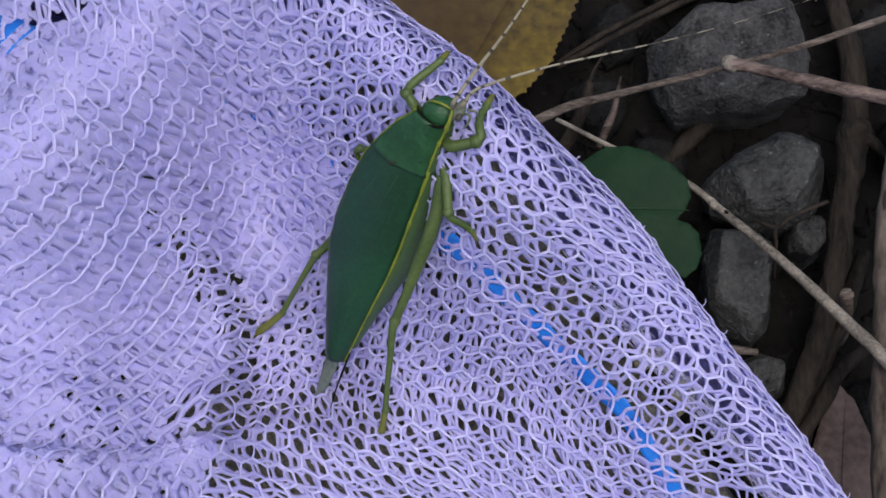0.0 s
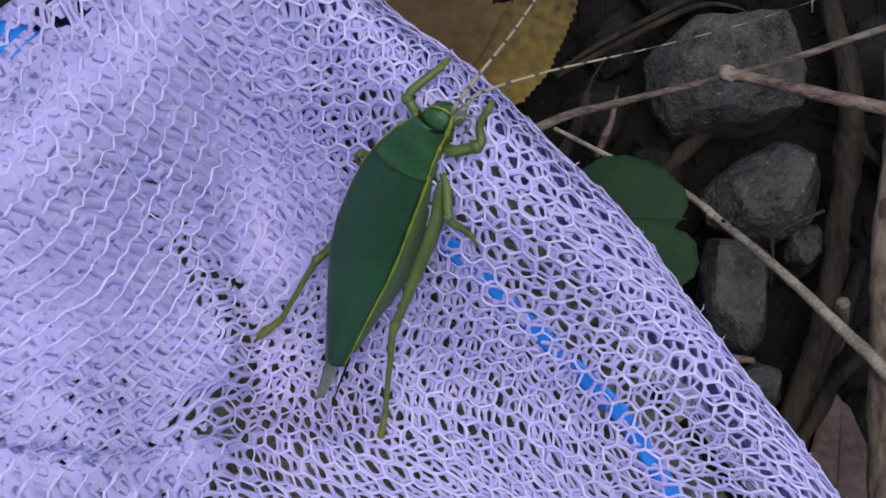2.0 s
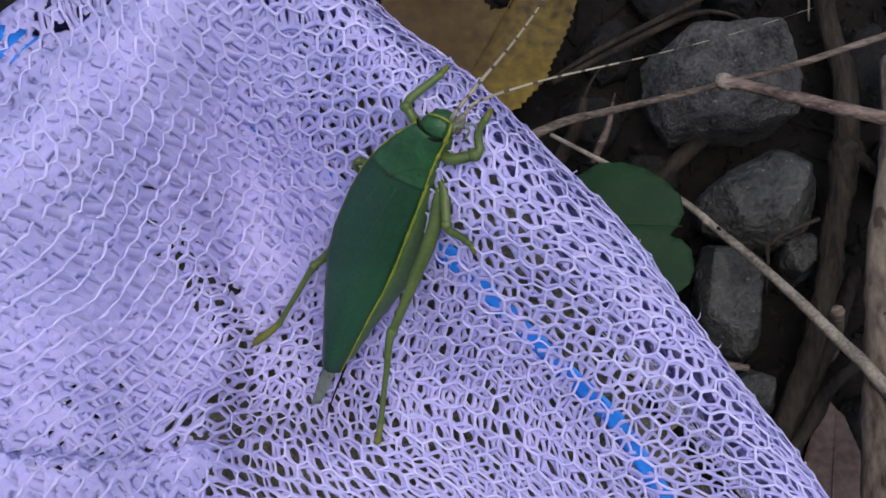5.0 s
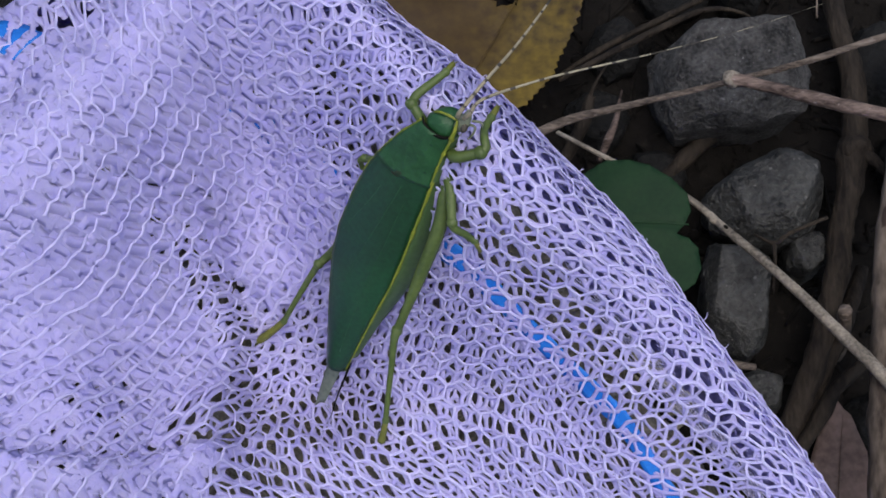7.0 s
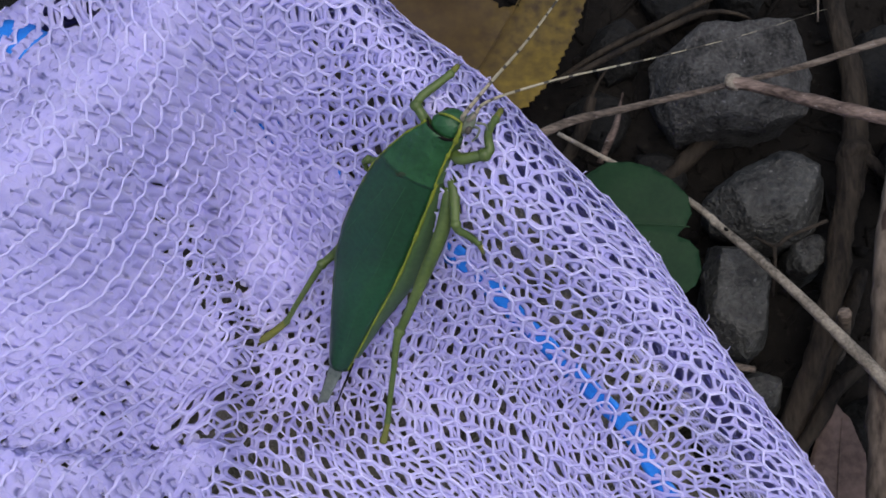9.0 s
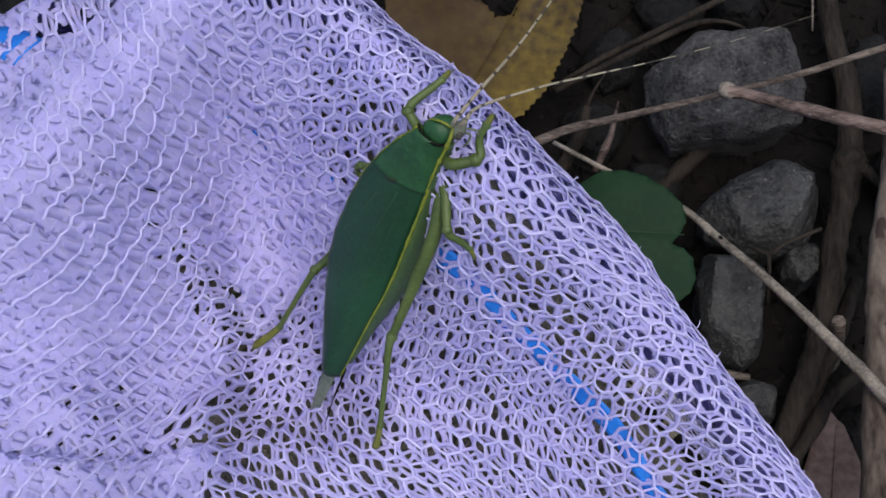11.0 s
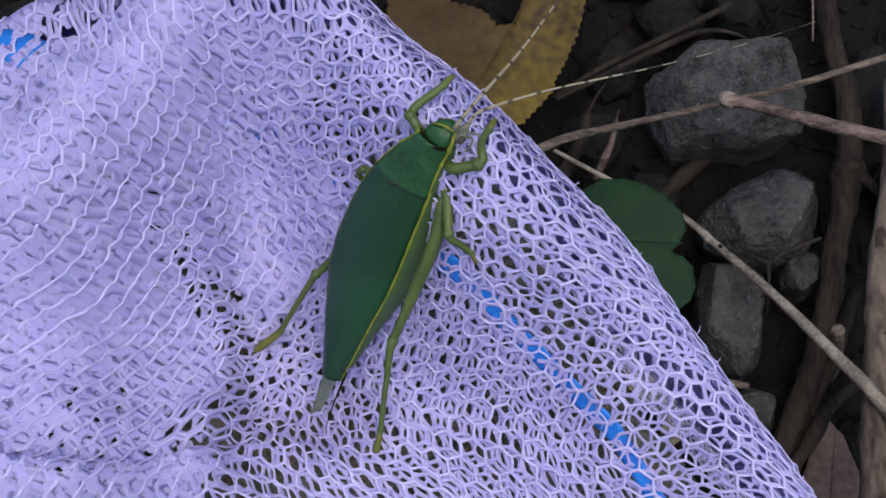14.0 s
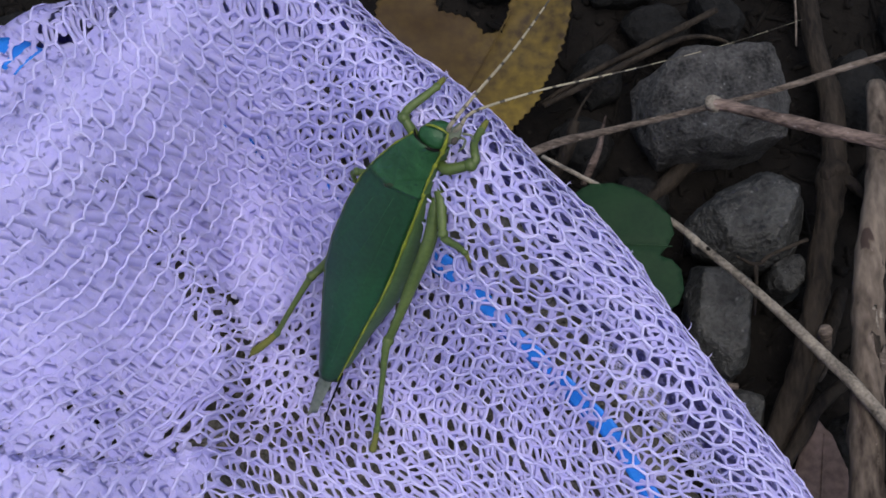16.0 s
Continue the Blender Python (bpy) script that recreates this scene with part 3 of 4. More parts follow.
# ---- stones ----
def stone(x, y, outline, top, seed, mat, label, bottom=-3.0, bevel=0.8):
    """An angular broken stone: a hull round its outline, chipped and roughened."""
    rng = random.Random(seed)
    bm = bmesh.new()
    for px, py in outline:
        bm.verts.new((px, py, bottom + (top - bottom) * rng.uniform(0.45, 0.72)))
        k = rng.uniform(0.80, 0.93)
        bm.verts.new((px * k, py * k, bottom))
        k = rng.uniform(0.55, 0.86)
        bm.verts.new((px * k, py * k, top * rng.uniform(0.86, 1.0)))
    hull = bmesh.ops.convex_hull(bm, input=bm.verts)
    loose = [v for v in bm.verts if not v.link_faces]
    bmesh.ops.delete(bm, geom=loose, context="VERTS")
    bmesh.ops.dissolve_limit(bm, angle_limit=radians(14), verts=bm.verts, edges=bm.edges)
    bmesh.ops.bevel(bm, geom=list(bm.edges), offset=bevel, segments=2, profile=0.6, affect="EDGES")
    bmesh.ops.triangulate(bm, faces=bm.faces)
    for _ in range(3):
        long = [e for e in bm.edges if e.calc_length() > 1.3]
        if not long or len(bm.verts) > 9000:
            break
        bmesh.ops.subdivide_edges(bm, edges=long, cuts=1, use_grid_fill=True)
        bmesh.ops.triangulate(bm, faces=bm.faces)
    bm.normal_update()
    off = Vector((seed * 3.1, seed * 1.7, 0))
    for v in bm.verts:
        n3 = noise.noise(v.co * 0.13 + off) * 0.9 + noise.noise(v.co * 0.45 + off) * 0.45 + noise.noise(v.co * 1.1 + off) * 0.3
        v.co += v.normal * n3
    ob = part("stone", bm, mat)
    ob.location = (x * 0.001, y * 0.001, 0)
    return tagged(ob, label, "stone", "loose ballast stones")


def blob(rng, rx, ry, n=9):
    return [(rx * math.cos(2 * math.pi * k / n) * rng.uniform(0.75, 1.1), ry * math.sin(2 * math.pi * k / n) * rng.uniform(0.75, 1.1)) for k in range(n)]


def stones():
    stone(60.8, 81.6, [(-16.8, 4.2), (-8.0, 10.5), (-3.4, 12.6), (5.6, 11.4), (9.0, 12.6), (16.3, 12.4), (17.9, -0.3), (16.8, -8.0), (7.5, -11.4),
                       (-2.0, -13.0), (-11.8, -13.6), (-14.9, -8.8), (-16.8, -1.9)], 20, 4, STONE, "large angular grey granite stone with pale specks")
    stone(68.2, 54.1, [(-14.0, -1.2), (-12.7, 1.3), (-5.0, 7.0), (2.3, 10.3), (4.9, 10.9), (9.3, 9.4), (12.6, 6.4), (12.3, -0.6), (9.2, -6.8),
                       (5.5, -9.9), (-3.2, -10.6), (-8.4, -9.3), (-12.7, -6.8)], 18, 9, STONE_DARK, "dark grey stone with a ridge across its top")
    stone(60.9, 32.6, [(-5.4, 12.3), (2.8, 11.6), (7.2, 9.2), (7.3, 1.8), (5.3, -10.2), (1.2, -13.2), (-4.3, -10.2), (-6.9, -5.5), (-7.2, 4.2)],
          15, 14, STONE_DARK, "oblong dark grey stone lying beside the net")
    stone(76.2, 42.3, [(-5.0, 2.5), (2.2, 5.0), (5.0, 3.1), (3.5, -1.9), (-0.9, -5.6), (-4.8, -3.1)], 11, 21, STONE_DARK, "small dark stone under a forked twig")
    stone(38.0, 93.1, [(-6.5, -1.8), (-3.8, 5.2), (2.5, 7.9), (5.4, 3.8), (4.4, -5.9), (-1.9, -9.2)], 5, 24, STONE_SHADED, "small rounded stone behind thin twigs, darkened for shade")
    stone(66.2, 106.4, [(-7.3, 5.1), (2.2, 6.5), (5.4, -0.6), (3.2, -6.2), (-3.5, -4.8)], 8, 27, STONE_SHADED, "small stone behind the large one, darkened for shade")
    stone(65.2, 13.6, [(-6.1, 2.8), (-0.2, 5.2), (4.8, 2.8), (3.7, -4.3), (-2.1, -6.6)], 8, 31, STONE_DARK, "small dark stone half hidden by the net")
    rng = random.Random(12)
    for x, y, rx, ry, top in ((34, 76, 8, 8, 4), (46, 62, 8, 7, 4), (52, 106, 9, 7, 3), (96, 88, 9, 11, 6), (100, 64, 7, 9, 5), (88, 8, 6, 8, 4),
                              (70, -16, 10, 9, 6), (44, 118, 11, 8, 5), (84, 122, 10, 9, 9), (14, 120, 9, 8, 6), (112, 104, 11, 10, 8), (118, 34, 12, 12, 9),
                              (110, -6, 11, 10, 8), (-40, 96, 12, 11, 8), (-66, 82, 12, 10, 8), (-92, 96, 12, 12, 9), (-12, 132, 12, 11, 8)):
        stone(x, y, blob(rng, rx, ry), top, rng.randrange(99), STONE_SHADED, "ballast stone sunk in the soil, darkened for shade", -4)


# ---- twigs ----
def twig(points, mat, label, name="twig", rough=0.18, sides=10, steps=7, seed=1, extra=()):
    ob = part(name, join(tube(points, sides, steps, rough, seed, ridge=0.08), *extra), mat)
    return tagged(ob, label, "twig", "twigs on the ground")


def twigs():
    twig([(13.4, 60.2, 22, 1.0), (24.9, 65, 24, 0.95), (36.2, 67.2, 26, 0.75), (56.5, 70.7, 30, 0.62), (71.8, 73.3, 34, 0.68), (87.8, 77.1, 38, 0.72), (112, 83, 42, 0.8)],
         BARK, "long thin grey brown twig crossing the large stone", seed=2)
    broken = twig([(55.6, 68.3, 37, 1.3), (57.2, 67.9, 37, 1.6), (60.6, 67.1, 37.5, 1.25), (73, 62.3, 40, 1.35), (85, 58.2, 42, 1.45), (118, 47, 48, 1.65)],
         PINK_BARK, "broken pinkish brown twig with a knobbed end", seed=3, rough=0.22)
    part("broken_end", tube([(55.2, 68.4, 37.0, 0.7), (55.7, 68.3, 37.1, 1.3), (56.8, 68.0, 37.2, 1.5), (58.0, 67.7, 37.2, 1.4)], 11, 4, 0.45, 31), STRAW, broken, "pale worn end of the twig")
    stalk = twig([(24, 67.5, 13, 0.45), (35.3, 60, 15, 0.55), (49.3, 52.0, 16, 0.7), (57.7, 42.3, 20, 0.85), (67.7, 30.4, 24, 1.02), (76.8, 18.6, 27, 1.22), (83.6, 8.9, 30, 1.35), (98, -14.5, 35, 1.5)],
         STRAW, "pale dry stalk lying across the stones", seed=4)
    part("joint", tube([(54.4, 46.2, 18.4, 0.75), (54.9, 45.6, 18.65, 0.95), (55.4, 45.0, 18.9, 0.8)], 10, 3, 0.1, 33), STRAW, stalk, "ringed joint of the stalk")
    part("scar", tube([(56.6, 43.7, 20.2, 0.15), (56.9, 43.3, 20.45, 0.42), (57.3, 42.9, 20.6, 0.15)], 8, 3), DARK, stalk, "small black scar on the stalk")
    stem = twig([(85.9, 118, 4, 2.3), (87.1, 98.9, 5, 2.4), (88.7, 82.3, 8, 2.6), (87.2, 67, 10, 2.8), (86.5, 63, 10, 3.5), (85.6, 58, 10.5, 2.8), (82.7, 47.1, 11, 2.6),
          (80.3, 34.7, 11, 2.7), (75, 17.3, 9, 2.6), (69, 3, 4, 2.4)], ROOT, "dark brown woody stem with a swollen node", name="stem", seed=5, rough=0.25, sides=14)
    part("side_shoot", tube([(87.5, 64, 11, 1.6), (90, 61.5, 12.5, 1.3), (92.2, 58.8, 12.5, 0.9), (93, 57.2, 12, 0.4)], 9, 5, 0.3, 21), ROOT, stem, "broken stub of a side shoot")
    part("node", tube([(88.3, 67, 10, 2.7), (87.2, 64.5, 10.2, 3.8), (86.3, 61.5, 10.3, 3.0)], 12, 4, 0.35, 22), ROOT, stem, "swollen dark node")
    stick = twig([(97.6, 85, 12, 2.3), (94.5, 62, 18, 2.7), (89.0, 36.9, 22, 3.2), (86.4, 18.7, 24, 3.3), (83.9, 1.4, 26, 3.4), (81.5, -24, 28, 3.6)],
         BARE, "thick stick with peeling tan and grey bark", name="stick", seed=6, rough=0.2, sides=16, steps=9)
    rng = random.Random(77)
    for k in range(9):  # flakes of bark that lift from the stick
        t = rng.uniform(0.1, 0.95)
        cx, cy, cz = 92.5 - 10.5 * t, 55 - 72 * t, 19 + 9 * t
        g = rng.uniform(-0.9, 0.6)
        rows = []
        for i in range(6):
            rows.append([(cx + (3.35 + 0.15 * rng.random()) * math.sin(g + 0.16 * j), cy + i * rng.uniform(0.7, 1.3) - 3, cz + (3.35 + 0.15 * rng.random()) * math.cos(g + 0.16 * j)) for j in range(5)])
        part("bark_flake", shell(rows, 0.25), rng.choice((ROOT, BARK, STRAW)), stick, "loose flake of bark")
    twig([(63, 42.6, 18, 0.25), (66.7, 40.4, 19, 0.5), (70, 42.2, 20, 0.42), (77.2, 44.8, 22, 0.36)], ROOT, "small forked twig between the stones", seed=7, sides=7,
         extra=[tube([(66.7, 40.4, 19, 0.48), (66.9, 37, 17.5, 0.42), (67.1, 32, 12, 0.35)], 7, 5, 0.1, 3)])
    twig([(24, 83.5, 5, 0.5), (35.2, 89.8, 8, 0.7), (48.8, 96.3, 10, 0.8), (64, 104, 12, 0.8)], ROOT, "thin brown twig in the shade", seed=8, sides=7)
    twig([(25, 82, 8, 0.6), (38.4, 87.7, 12, 0.75), (48.1, 92.1, 14, 0.8), (56.6, 95.3, 15, 0.6), (64.1, 95.2, 14, 0.4), (70, 94, 9, 0.3)], ROOT, "thin arching brown twig", seed=9, sides=7)
    twig([(33.2, 63.4, 7, 0.7), (34.9, 66.7, 10, 0.95), (36.4, 70.0, 12, 0.7), (37.6, 75.4, 10, 0.4), (38.6, 79.5, 8, 0.2)], PINK_BARK, "short curled brown twig", seed=10, sides=8)
    twig([(24, 62, 2, 1.3), (29.7, 70.9, 8, 1.5), (31.6, 77.3, 10, 1.2)], ROOT, "short dark stub of a twig", seed=11, sides=9,
         extra=[tube([(31.3, 76.8, 10, 0.45), (33, 80, 12.5, 0.3), (35.2, 83, 14, 0.2)], 6, 4, 0.1, 4)])
    twig([(82.0, 22.5, 0, 1.6), (81.5, 23.4, 8, 1.55), (79.4, 25.0, 20, 1.5), (79.0, 25.3, 22, 1.3)], BARK, "broken upright stub of a pale twig", name="twig_stub", seed=12, sides=9)
    twig([(51, 17.4, 13, 0.9), (56, 17.1, 12.5, 1.0), (62.8, 16.7, 11, 0.7)], BARK, "short brown twig beside the net", seed=13, sides=8)
    twig([(70.7, -4, 1, 1.8), (76.3, 14.3, 6, 2.0), (82.8, 28.1, 8, 1.8), (88, 40, 4, 1.5)], ROOT, "dark brown stick under the stems", name="stick", seed=14, rough=0.25)
    twig([(66, -6, 3, 1.4), (74.7, 5.2, 7, 1.6), (79.2, 12.6, 9, 1.5), (90, 22, 8, 1.3)], ROOT, "dark bent stick under the pale stalk", name="stick", seed=15, rough=0.25)
    twig([(42, 56, 0, 1.6), (49, 62.5, 2.5, 1.9), (58, 71, 4, 2.0)], ROOT, "dark brown stick in the shade between stones", name="stick", seed=16, rough=0.25)
    twig([(83.0, 120, 6, 0.3), (82.4, 106, 9, 0.28), (82.0, 97, 8, 0.2)], BARK, "thin dry grass stem", name="grass_stem", seed=17, sides=6)


def litter():
    """Grit, crumbs of bark and bits of dead stalk too many to count."""
    rng = random.Random(41)
    bm = bmesh.new()
    for _ in range(1500):
        x, y = rng.uniform(0, 125), rng.uniform(-25, 135)
        if rng.random() < 0.4:
            x, y = rng.uniform(-125, 125), rng.uniform(60, 150)
        z = 5.0 * noise.noise(Vector((x, y, 0)) * 0.03) + 2.2 * noise.noise(Vector((x, y, 9)) * 0.11) - 3
        r = rng.uniform(0.4, 1.5)
        g = rng.uniform(0, math.pi)
        long = rng.choice((1.0, 1.3, 3.0, 6.0))
        made = bmesh.ops.create_icosphere(bm, subdivisions=1, radius=r)["verts"]
        for v in made:
            q = v.co * (1 + 0.35 * noise.noise(v.co * 2 + Vector((x, y, 0))))
            q.x, q.y, q.z = q.x * long, q.y / long ** 0.4, q.z * 0.7 / long ** 0.3
            v.co = (x + q.x * math.cos(g) - q.y * math.sin(g), y + q.x * math.sin(g) + q.y * math.cos(g), z + 0.3 * r + q.z)
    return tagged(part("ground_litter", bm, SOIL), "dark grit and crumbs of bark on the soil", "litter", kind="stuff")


# ---- leaves ----
def leaf(name, x, y, z, outline, mat, label, curl, tilt=(0, 0), teeth=0.0, seed=1, vein=None, rib=None):
    """A thin leaf blade filled in its outline, with teeth on its margin, bent and given thickness."""
    rng = random.Random(seed)
    ring = []
    n = len(outline)
    for i in range(n):
        a, b = np.array(outline[i]), np.array(outline[(i + 1) % n])
        cuts = max(2, int(np.linalg.norm(b - a) / 0.9))
        way = (b - a) / np.linalg.norm(b - a)
        for k in range(cuts):
            q = a + (b - a) * k / cuts
            push = teeth * (0.9 if k % 2 else -0.4) * rng.uniform(0.4, 1.2)
            ring.append(q + np.array((way[1], -way[0])) * push)
    # smooth the corners once, keeping the teeth
    bm = bmesh.new()
    verts = [bm.verts.new((q[0], q[1], 0)) for q in ring]
    edges = [bm.edges.new((verts[i], verts[(i + 1) % len(verts)])) for i in range(len(verts))]
    bmesh.ops.triangle_fill(bm, use_beauty=True, edges=edges)
    for _ in range(4):
        long = [e for e in bm.edges if e.calc_length() > 1.6]
        if not long:
            break
        bmesh.ops.subdivide_edges(bm, edges=long, cuts=1)
        bmesh.ops.triangulate(bm, faces=bm.faces)
    for v in bm.verts:
        px, py = v.co.x, v.co.y
        v.co.z = z + curl * (px * px + 0.5 * py * py) * 0.01 + tilt[0] * px + tilt[1] * py + 0.8 * noise.noise(Vector((px, py, seed)) * 0.12)
        if vein:
            d = px * vein[0] + py * vein[1]
            e = -px * vein[1] + py * vein[0]
            v.co.z += -0.5 * math.exp(-(e / 0.7) ** 2) + 0.03 * math.sin((d - abs(e) * 0.8) * 1.1)
    bmesh.ops.recalc_face_normals(bm, faces=bm.faces)
    low = bmesh.ops.extrude_face_region(bm, geom=list(bm.faces))
    for v in (g for g in low["geom"] if isinstance(g, bmesh.types.BMVert)):
        v.co.z -= 0.22
    bmesh.ops.recalc_face_normals(bm, faces=bm.faces)
    ob = part(name, bm, mat)
    ob.location = (x * 0.001, y * 0.001, 0)
    if vein:
        reach = [q[0] * vein[0] + q[1] * vein[1] for q in outline if abs(-q[0] * vein[1] + q[1] * vein[0]) < 6]
        ribs = [(0, 0, 1, max(min(reach), -30) * 0.93, max(reach) * 0.78, 0.3)]
        for d, s, forward, a, b, thick in ribs:
            pts = []
            for k in range(6):
                u = a + (b - a) * k / 5
                along, across = (u, 0.0) if s == 0 else (d + u * forward, s * u)
                px, py = along * vein[0] - across * vein[1], along * vein[1] + across * vein[0]
                pz = z + curl * (px * px + 0.5 * py * py) * 0.01 + tilt[0] * px + tilt[1] * py + 0.8 * noise.noise(Vector((px, py, seed)) * 0.12)
                pts.append((px, py, pz - 0.22, thick * (1 - 0.12 * k)))
            part("midrib", tube(pts, 6, 3, flat=0.6), rib, ob)
    return tagged(ob, label, "leaf", "fallen leaves")


def leaves():
    leaf("yellow_leaf", 13.6, 95.2, 11, [(-25.2, 11.2), (-26, 4.2), (-22, -9), (-10, -22), (-3, -24.5), (3.3, -21.7), (7.0, -17.5), (9.5, -14.8), (11.4, -9.5), (13.3, -6.1),
                                         (16.6, 2.8), (18.0, 9.8), (17.0, 16.8), (8, 16), (4.5, 11.2), (2.5, 3.5), (-1.8, 3.2), (-4.2, 6.7), (-11.6, 9.0), (-14.1, 15.4)],
         LEAF_YELLOW, "yellow and brown serrated leaf with a torn edge", 0.35, (0.05, -0.03), 0.55, 3, (0.45, 0.89), LEAF_YELLOW)
    leaf("green_leaf", 42.4, 43.8, 22, [(-14.3, 11.0), (-9.1, 13.8), (-4.5, 13.6), (-0.5, 12.2), (3.6, 9.4), (6.9, 6.0), (7.5, 2.4), (6, -0.4), (4.3, -2.4), (6.8, -3.3), (8.6, -5.4), (9.0, -9.6),
                                        (7.6, -12.8), (5.2, -14.5), (1.7, -12.9), (-6.9, -6.5), (-13.5, 1.6), (-15.5, 7)],
         LEAF_GREEN, "dark green lobed leaf against the net", -0.6, (0.06, 0.04), 0.06, 5, (1.0, -0.06), LEAF_RIB)
    leaf("dead_leaf", 80, -2, 4, [(-8.5, -15), (-7.6, -3), (-4.4, 6), (-0.6, 13.5), (2.6, 10), (5.5, 3), (6.2, -8), (4, -17), (-3, -20)],
         LEAF_BROWN, "pinkish brown dead leaf under the sticks", 1.2, (0.0, 0.12), 0.05, 8, (0.1, 0.99), LEAF_BROWN)


# ---- the bush cricket ----
FOOT = Matrix(((0.80353, 0.35117, -0.48064, -0.00741), (-0.59523, 0.48192, -0.64300, -0.00071), (0.00583, 0.80277, 0.59626, 0.12259), (0, 0, 0, 1)))


def profile(table, y):
    """Values at y from rows (y, ...), in rising order, eased between rows."""
    ys = [r[0] for r in table]
    return [float(np.interp(y, ys, [r[k] for r in table])) for k in range(1, len(table[0]))]


# y, left edge, keel, how far the flank stands out beyond the keel, how deep it hangs
BACK = [(-24.6, -0.95, 0.3, 0.05, 0.3), (-23.2, -1.5, 0.55, 0.1, 0.5), (-21.5, -2.0, 0.75, 0.2, 0.8), (-17.6, -3.3, 0.95, 0.3, 1.4), (-11.8, -5.3, 1.15, 0.7, 2.2), (-8.4, -6.4, 1.3, 1.1, 2.8), (-3.7, -7.9, 1.6, 1.6, 3.4),
        (1.0, -8.6, 1.6, 1.9, 3.8), (7.0, -8.6, 1.3, 1.8, 4.0), (11.9, -8.2, 1.05, 1.4, 4.0), (16.0, -7.0, 0.75, 1.0, 4.0), (19.2, -5.7, 0.65, 0.7, 3.6), (22.4, -3.9, 0.8, 0.4, 3.0)]


def hump(u, y):
    """The height of the back at u from the left edge (0) to the keel (1)."""
    return 1.5 * (1 - (2 * u - 1) ** 2) * 0.8 - 0.35 * u


def back_sheet(y0, y1, u0, u1, lift, ny, nu, cut=None):
    rows = []
    for i in range(ny + 1):
        y = y0 + (y1 - y0) * i / ny
        xl, xr, _, _ = profile(BACK, y)
        row = []
        for j in range(nu + 1):
            u = u0 + (u1 - u0) * j / nu
            yy = y + (cut(u) * (i / ny) if cut else 0)
            row.append((xl + (xr - xl) * u, yy, hump(u, yy) + lift))
        rows.append(row)
    return rows


def flank_sheet(y0, y1, side, ny, lift=0.0):
    rows = []
    for i in range(ny + 1):
        y = y0 + (y1 - y0) * i / ny
        xl, xr, out, deep = profile(BACK, y)
        row = []
        for j in range(6):
            v = j / 5
            x = xr + out * math.sin(v * 1.7) if side > 0 else xl + 2.2 * v * v
            row.append((x, y, hump(1 if side > 0 else 0, y) + lift - deep * v))
        rows.append(row)
    return rows


def stripe(y0, y1, side, r, lift):
    pts = []
    for k in range(25):
        y = y0 + (y1 - y0) * k / 24
        xl, xr, _, _ = profile(BACK, y)
        pts.append((xr if side > 0 else xl, y, hump(1 if side > 0 else 0, y) + lift, r * (0.4 + 0.6 * k / 24) * (1 + 0.3 * math.sin(2.3 * y) + 0.2 * math.sin(5.1 * y + 1))))
    return tube(pts, 6, 3, flat=0.7)


def leg(body, name, label, femur, tibia, tarsus, spines=0):
    full = 0.9 if name == "hind_leg" else 1.1
    f = part(name, tube([(*q[:3], q[3] * full) for q in femur], 9, 6), LIMB, body, label)
    extra = []
    if spines:
        t = spline(tibia, 6)
        for k in range(spines):
            q = t[3 + k * (len(t) - 6) // spines]
            s = -1 if k % 2 else 1
            extra.append(tube([(q[0], q[1], q[2], 0.09), (q[0] + 0.55 * s, q[1] - 0.35, q[2] + 0.15, 0.02)], 4, 2))
    part("tibia", join(tube([(*q[:3], q[3] * full) for q in tibia], 8, 6), *extra), LIMB, f)
    for joint, before, size in ((femur[-1], femur[-2], 1.3), (tibia[-1], tibia[-2], 1.2)):
        p, w = np.array(joint[:3]), np.array(joint[:3]) - np.array(before[:3])
        w, r = w / np.linalg.norm(w), joint[3] * full
        part("knee" if size > 1.25 else "ankle", tube([(*(p - w * 1.3 * r), r * 0.9), (*(p - w * 0.5 * r), r * size), (*(p + w * 0.4 * r), r * size), (*(p + w * 1.1 * r), r * 0.7)], 9, 4), LIMB, f)
    claws = []
    a, b = np.array(tarsus[-2][:3]), np.array(tarsus[-1][:3])
    w = (b - a) / np.linalg.norm(b - a)
    for s in (-1, 1):
        e = b + w * 0.8 + np.array((0.35 * s, 0.1 * s, -0.2))
        claws.append(tube([(*b, 0.12), (*e, 0.03)], 5, 2))
    part("tarsus", join(tube(tarsus, 8, 5), *claws), TARSUS, f, "yellow padded foot with small claws")
    return f


def antenna(body, root, points, label):
    pts = [(p[0] - root[0], p[1] - root[1], p[2] - root[2], p[3]) for p in points]
    ob = part("antenna", tube(pts, 7, 26, band=lambda i: 1 if i > 24 and i % 11 >= (9 if i < 110 else 5) else 0), [CREAM, RING], body, label)
    ob.location = Vector(root) * 0.001
    return ob


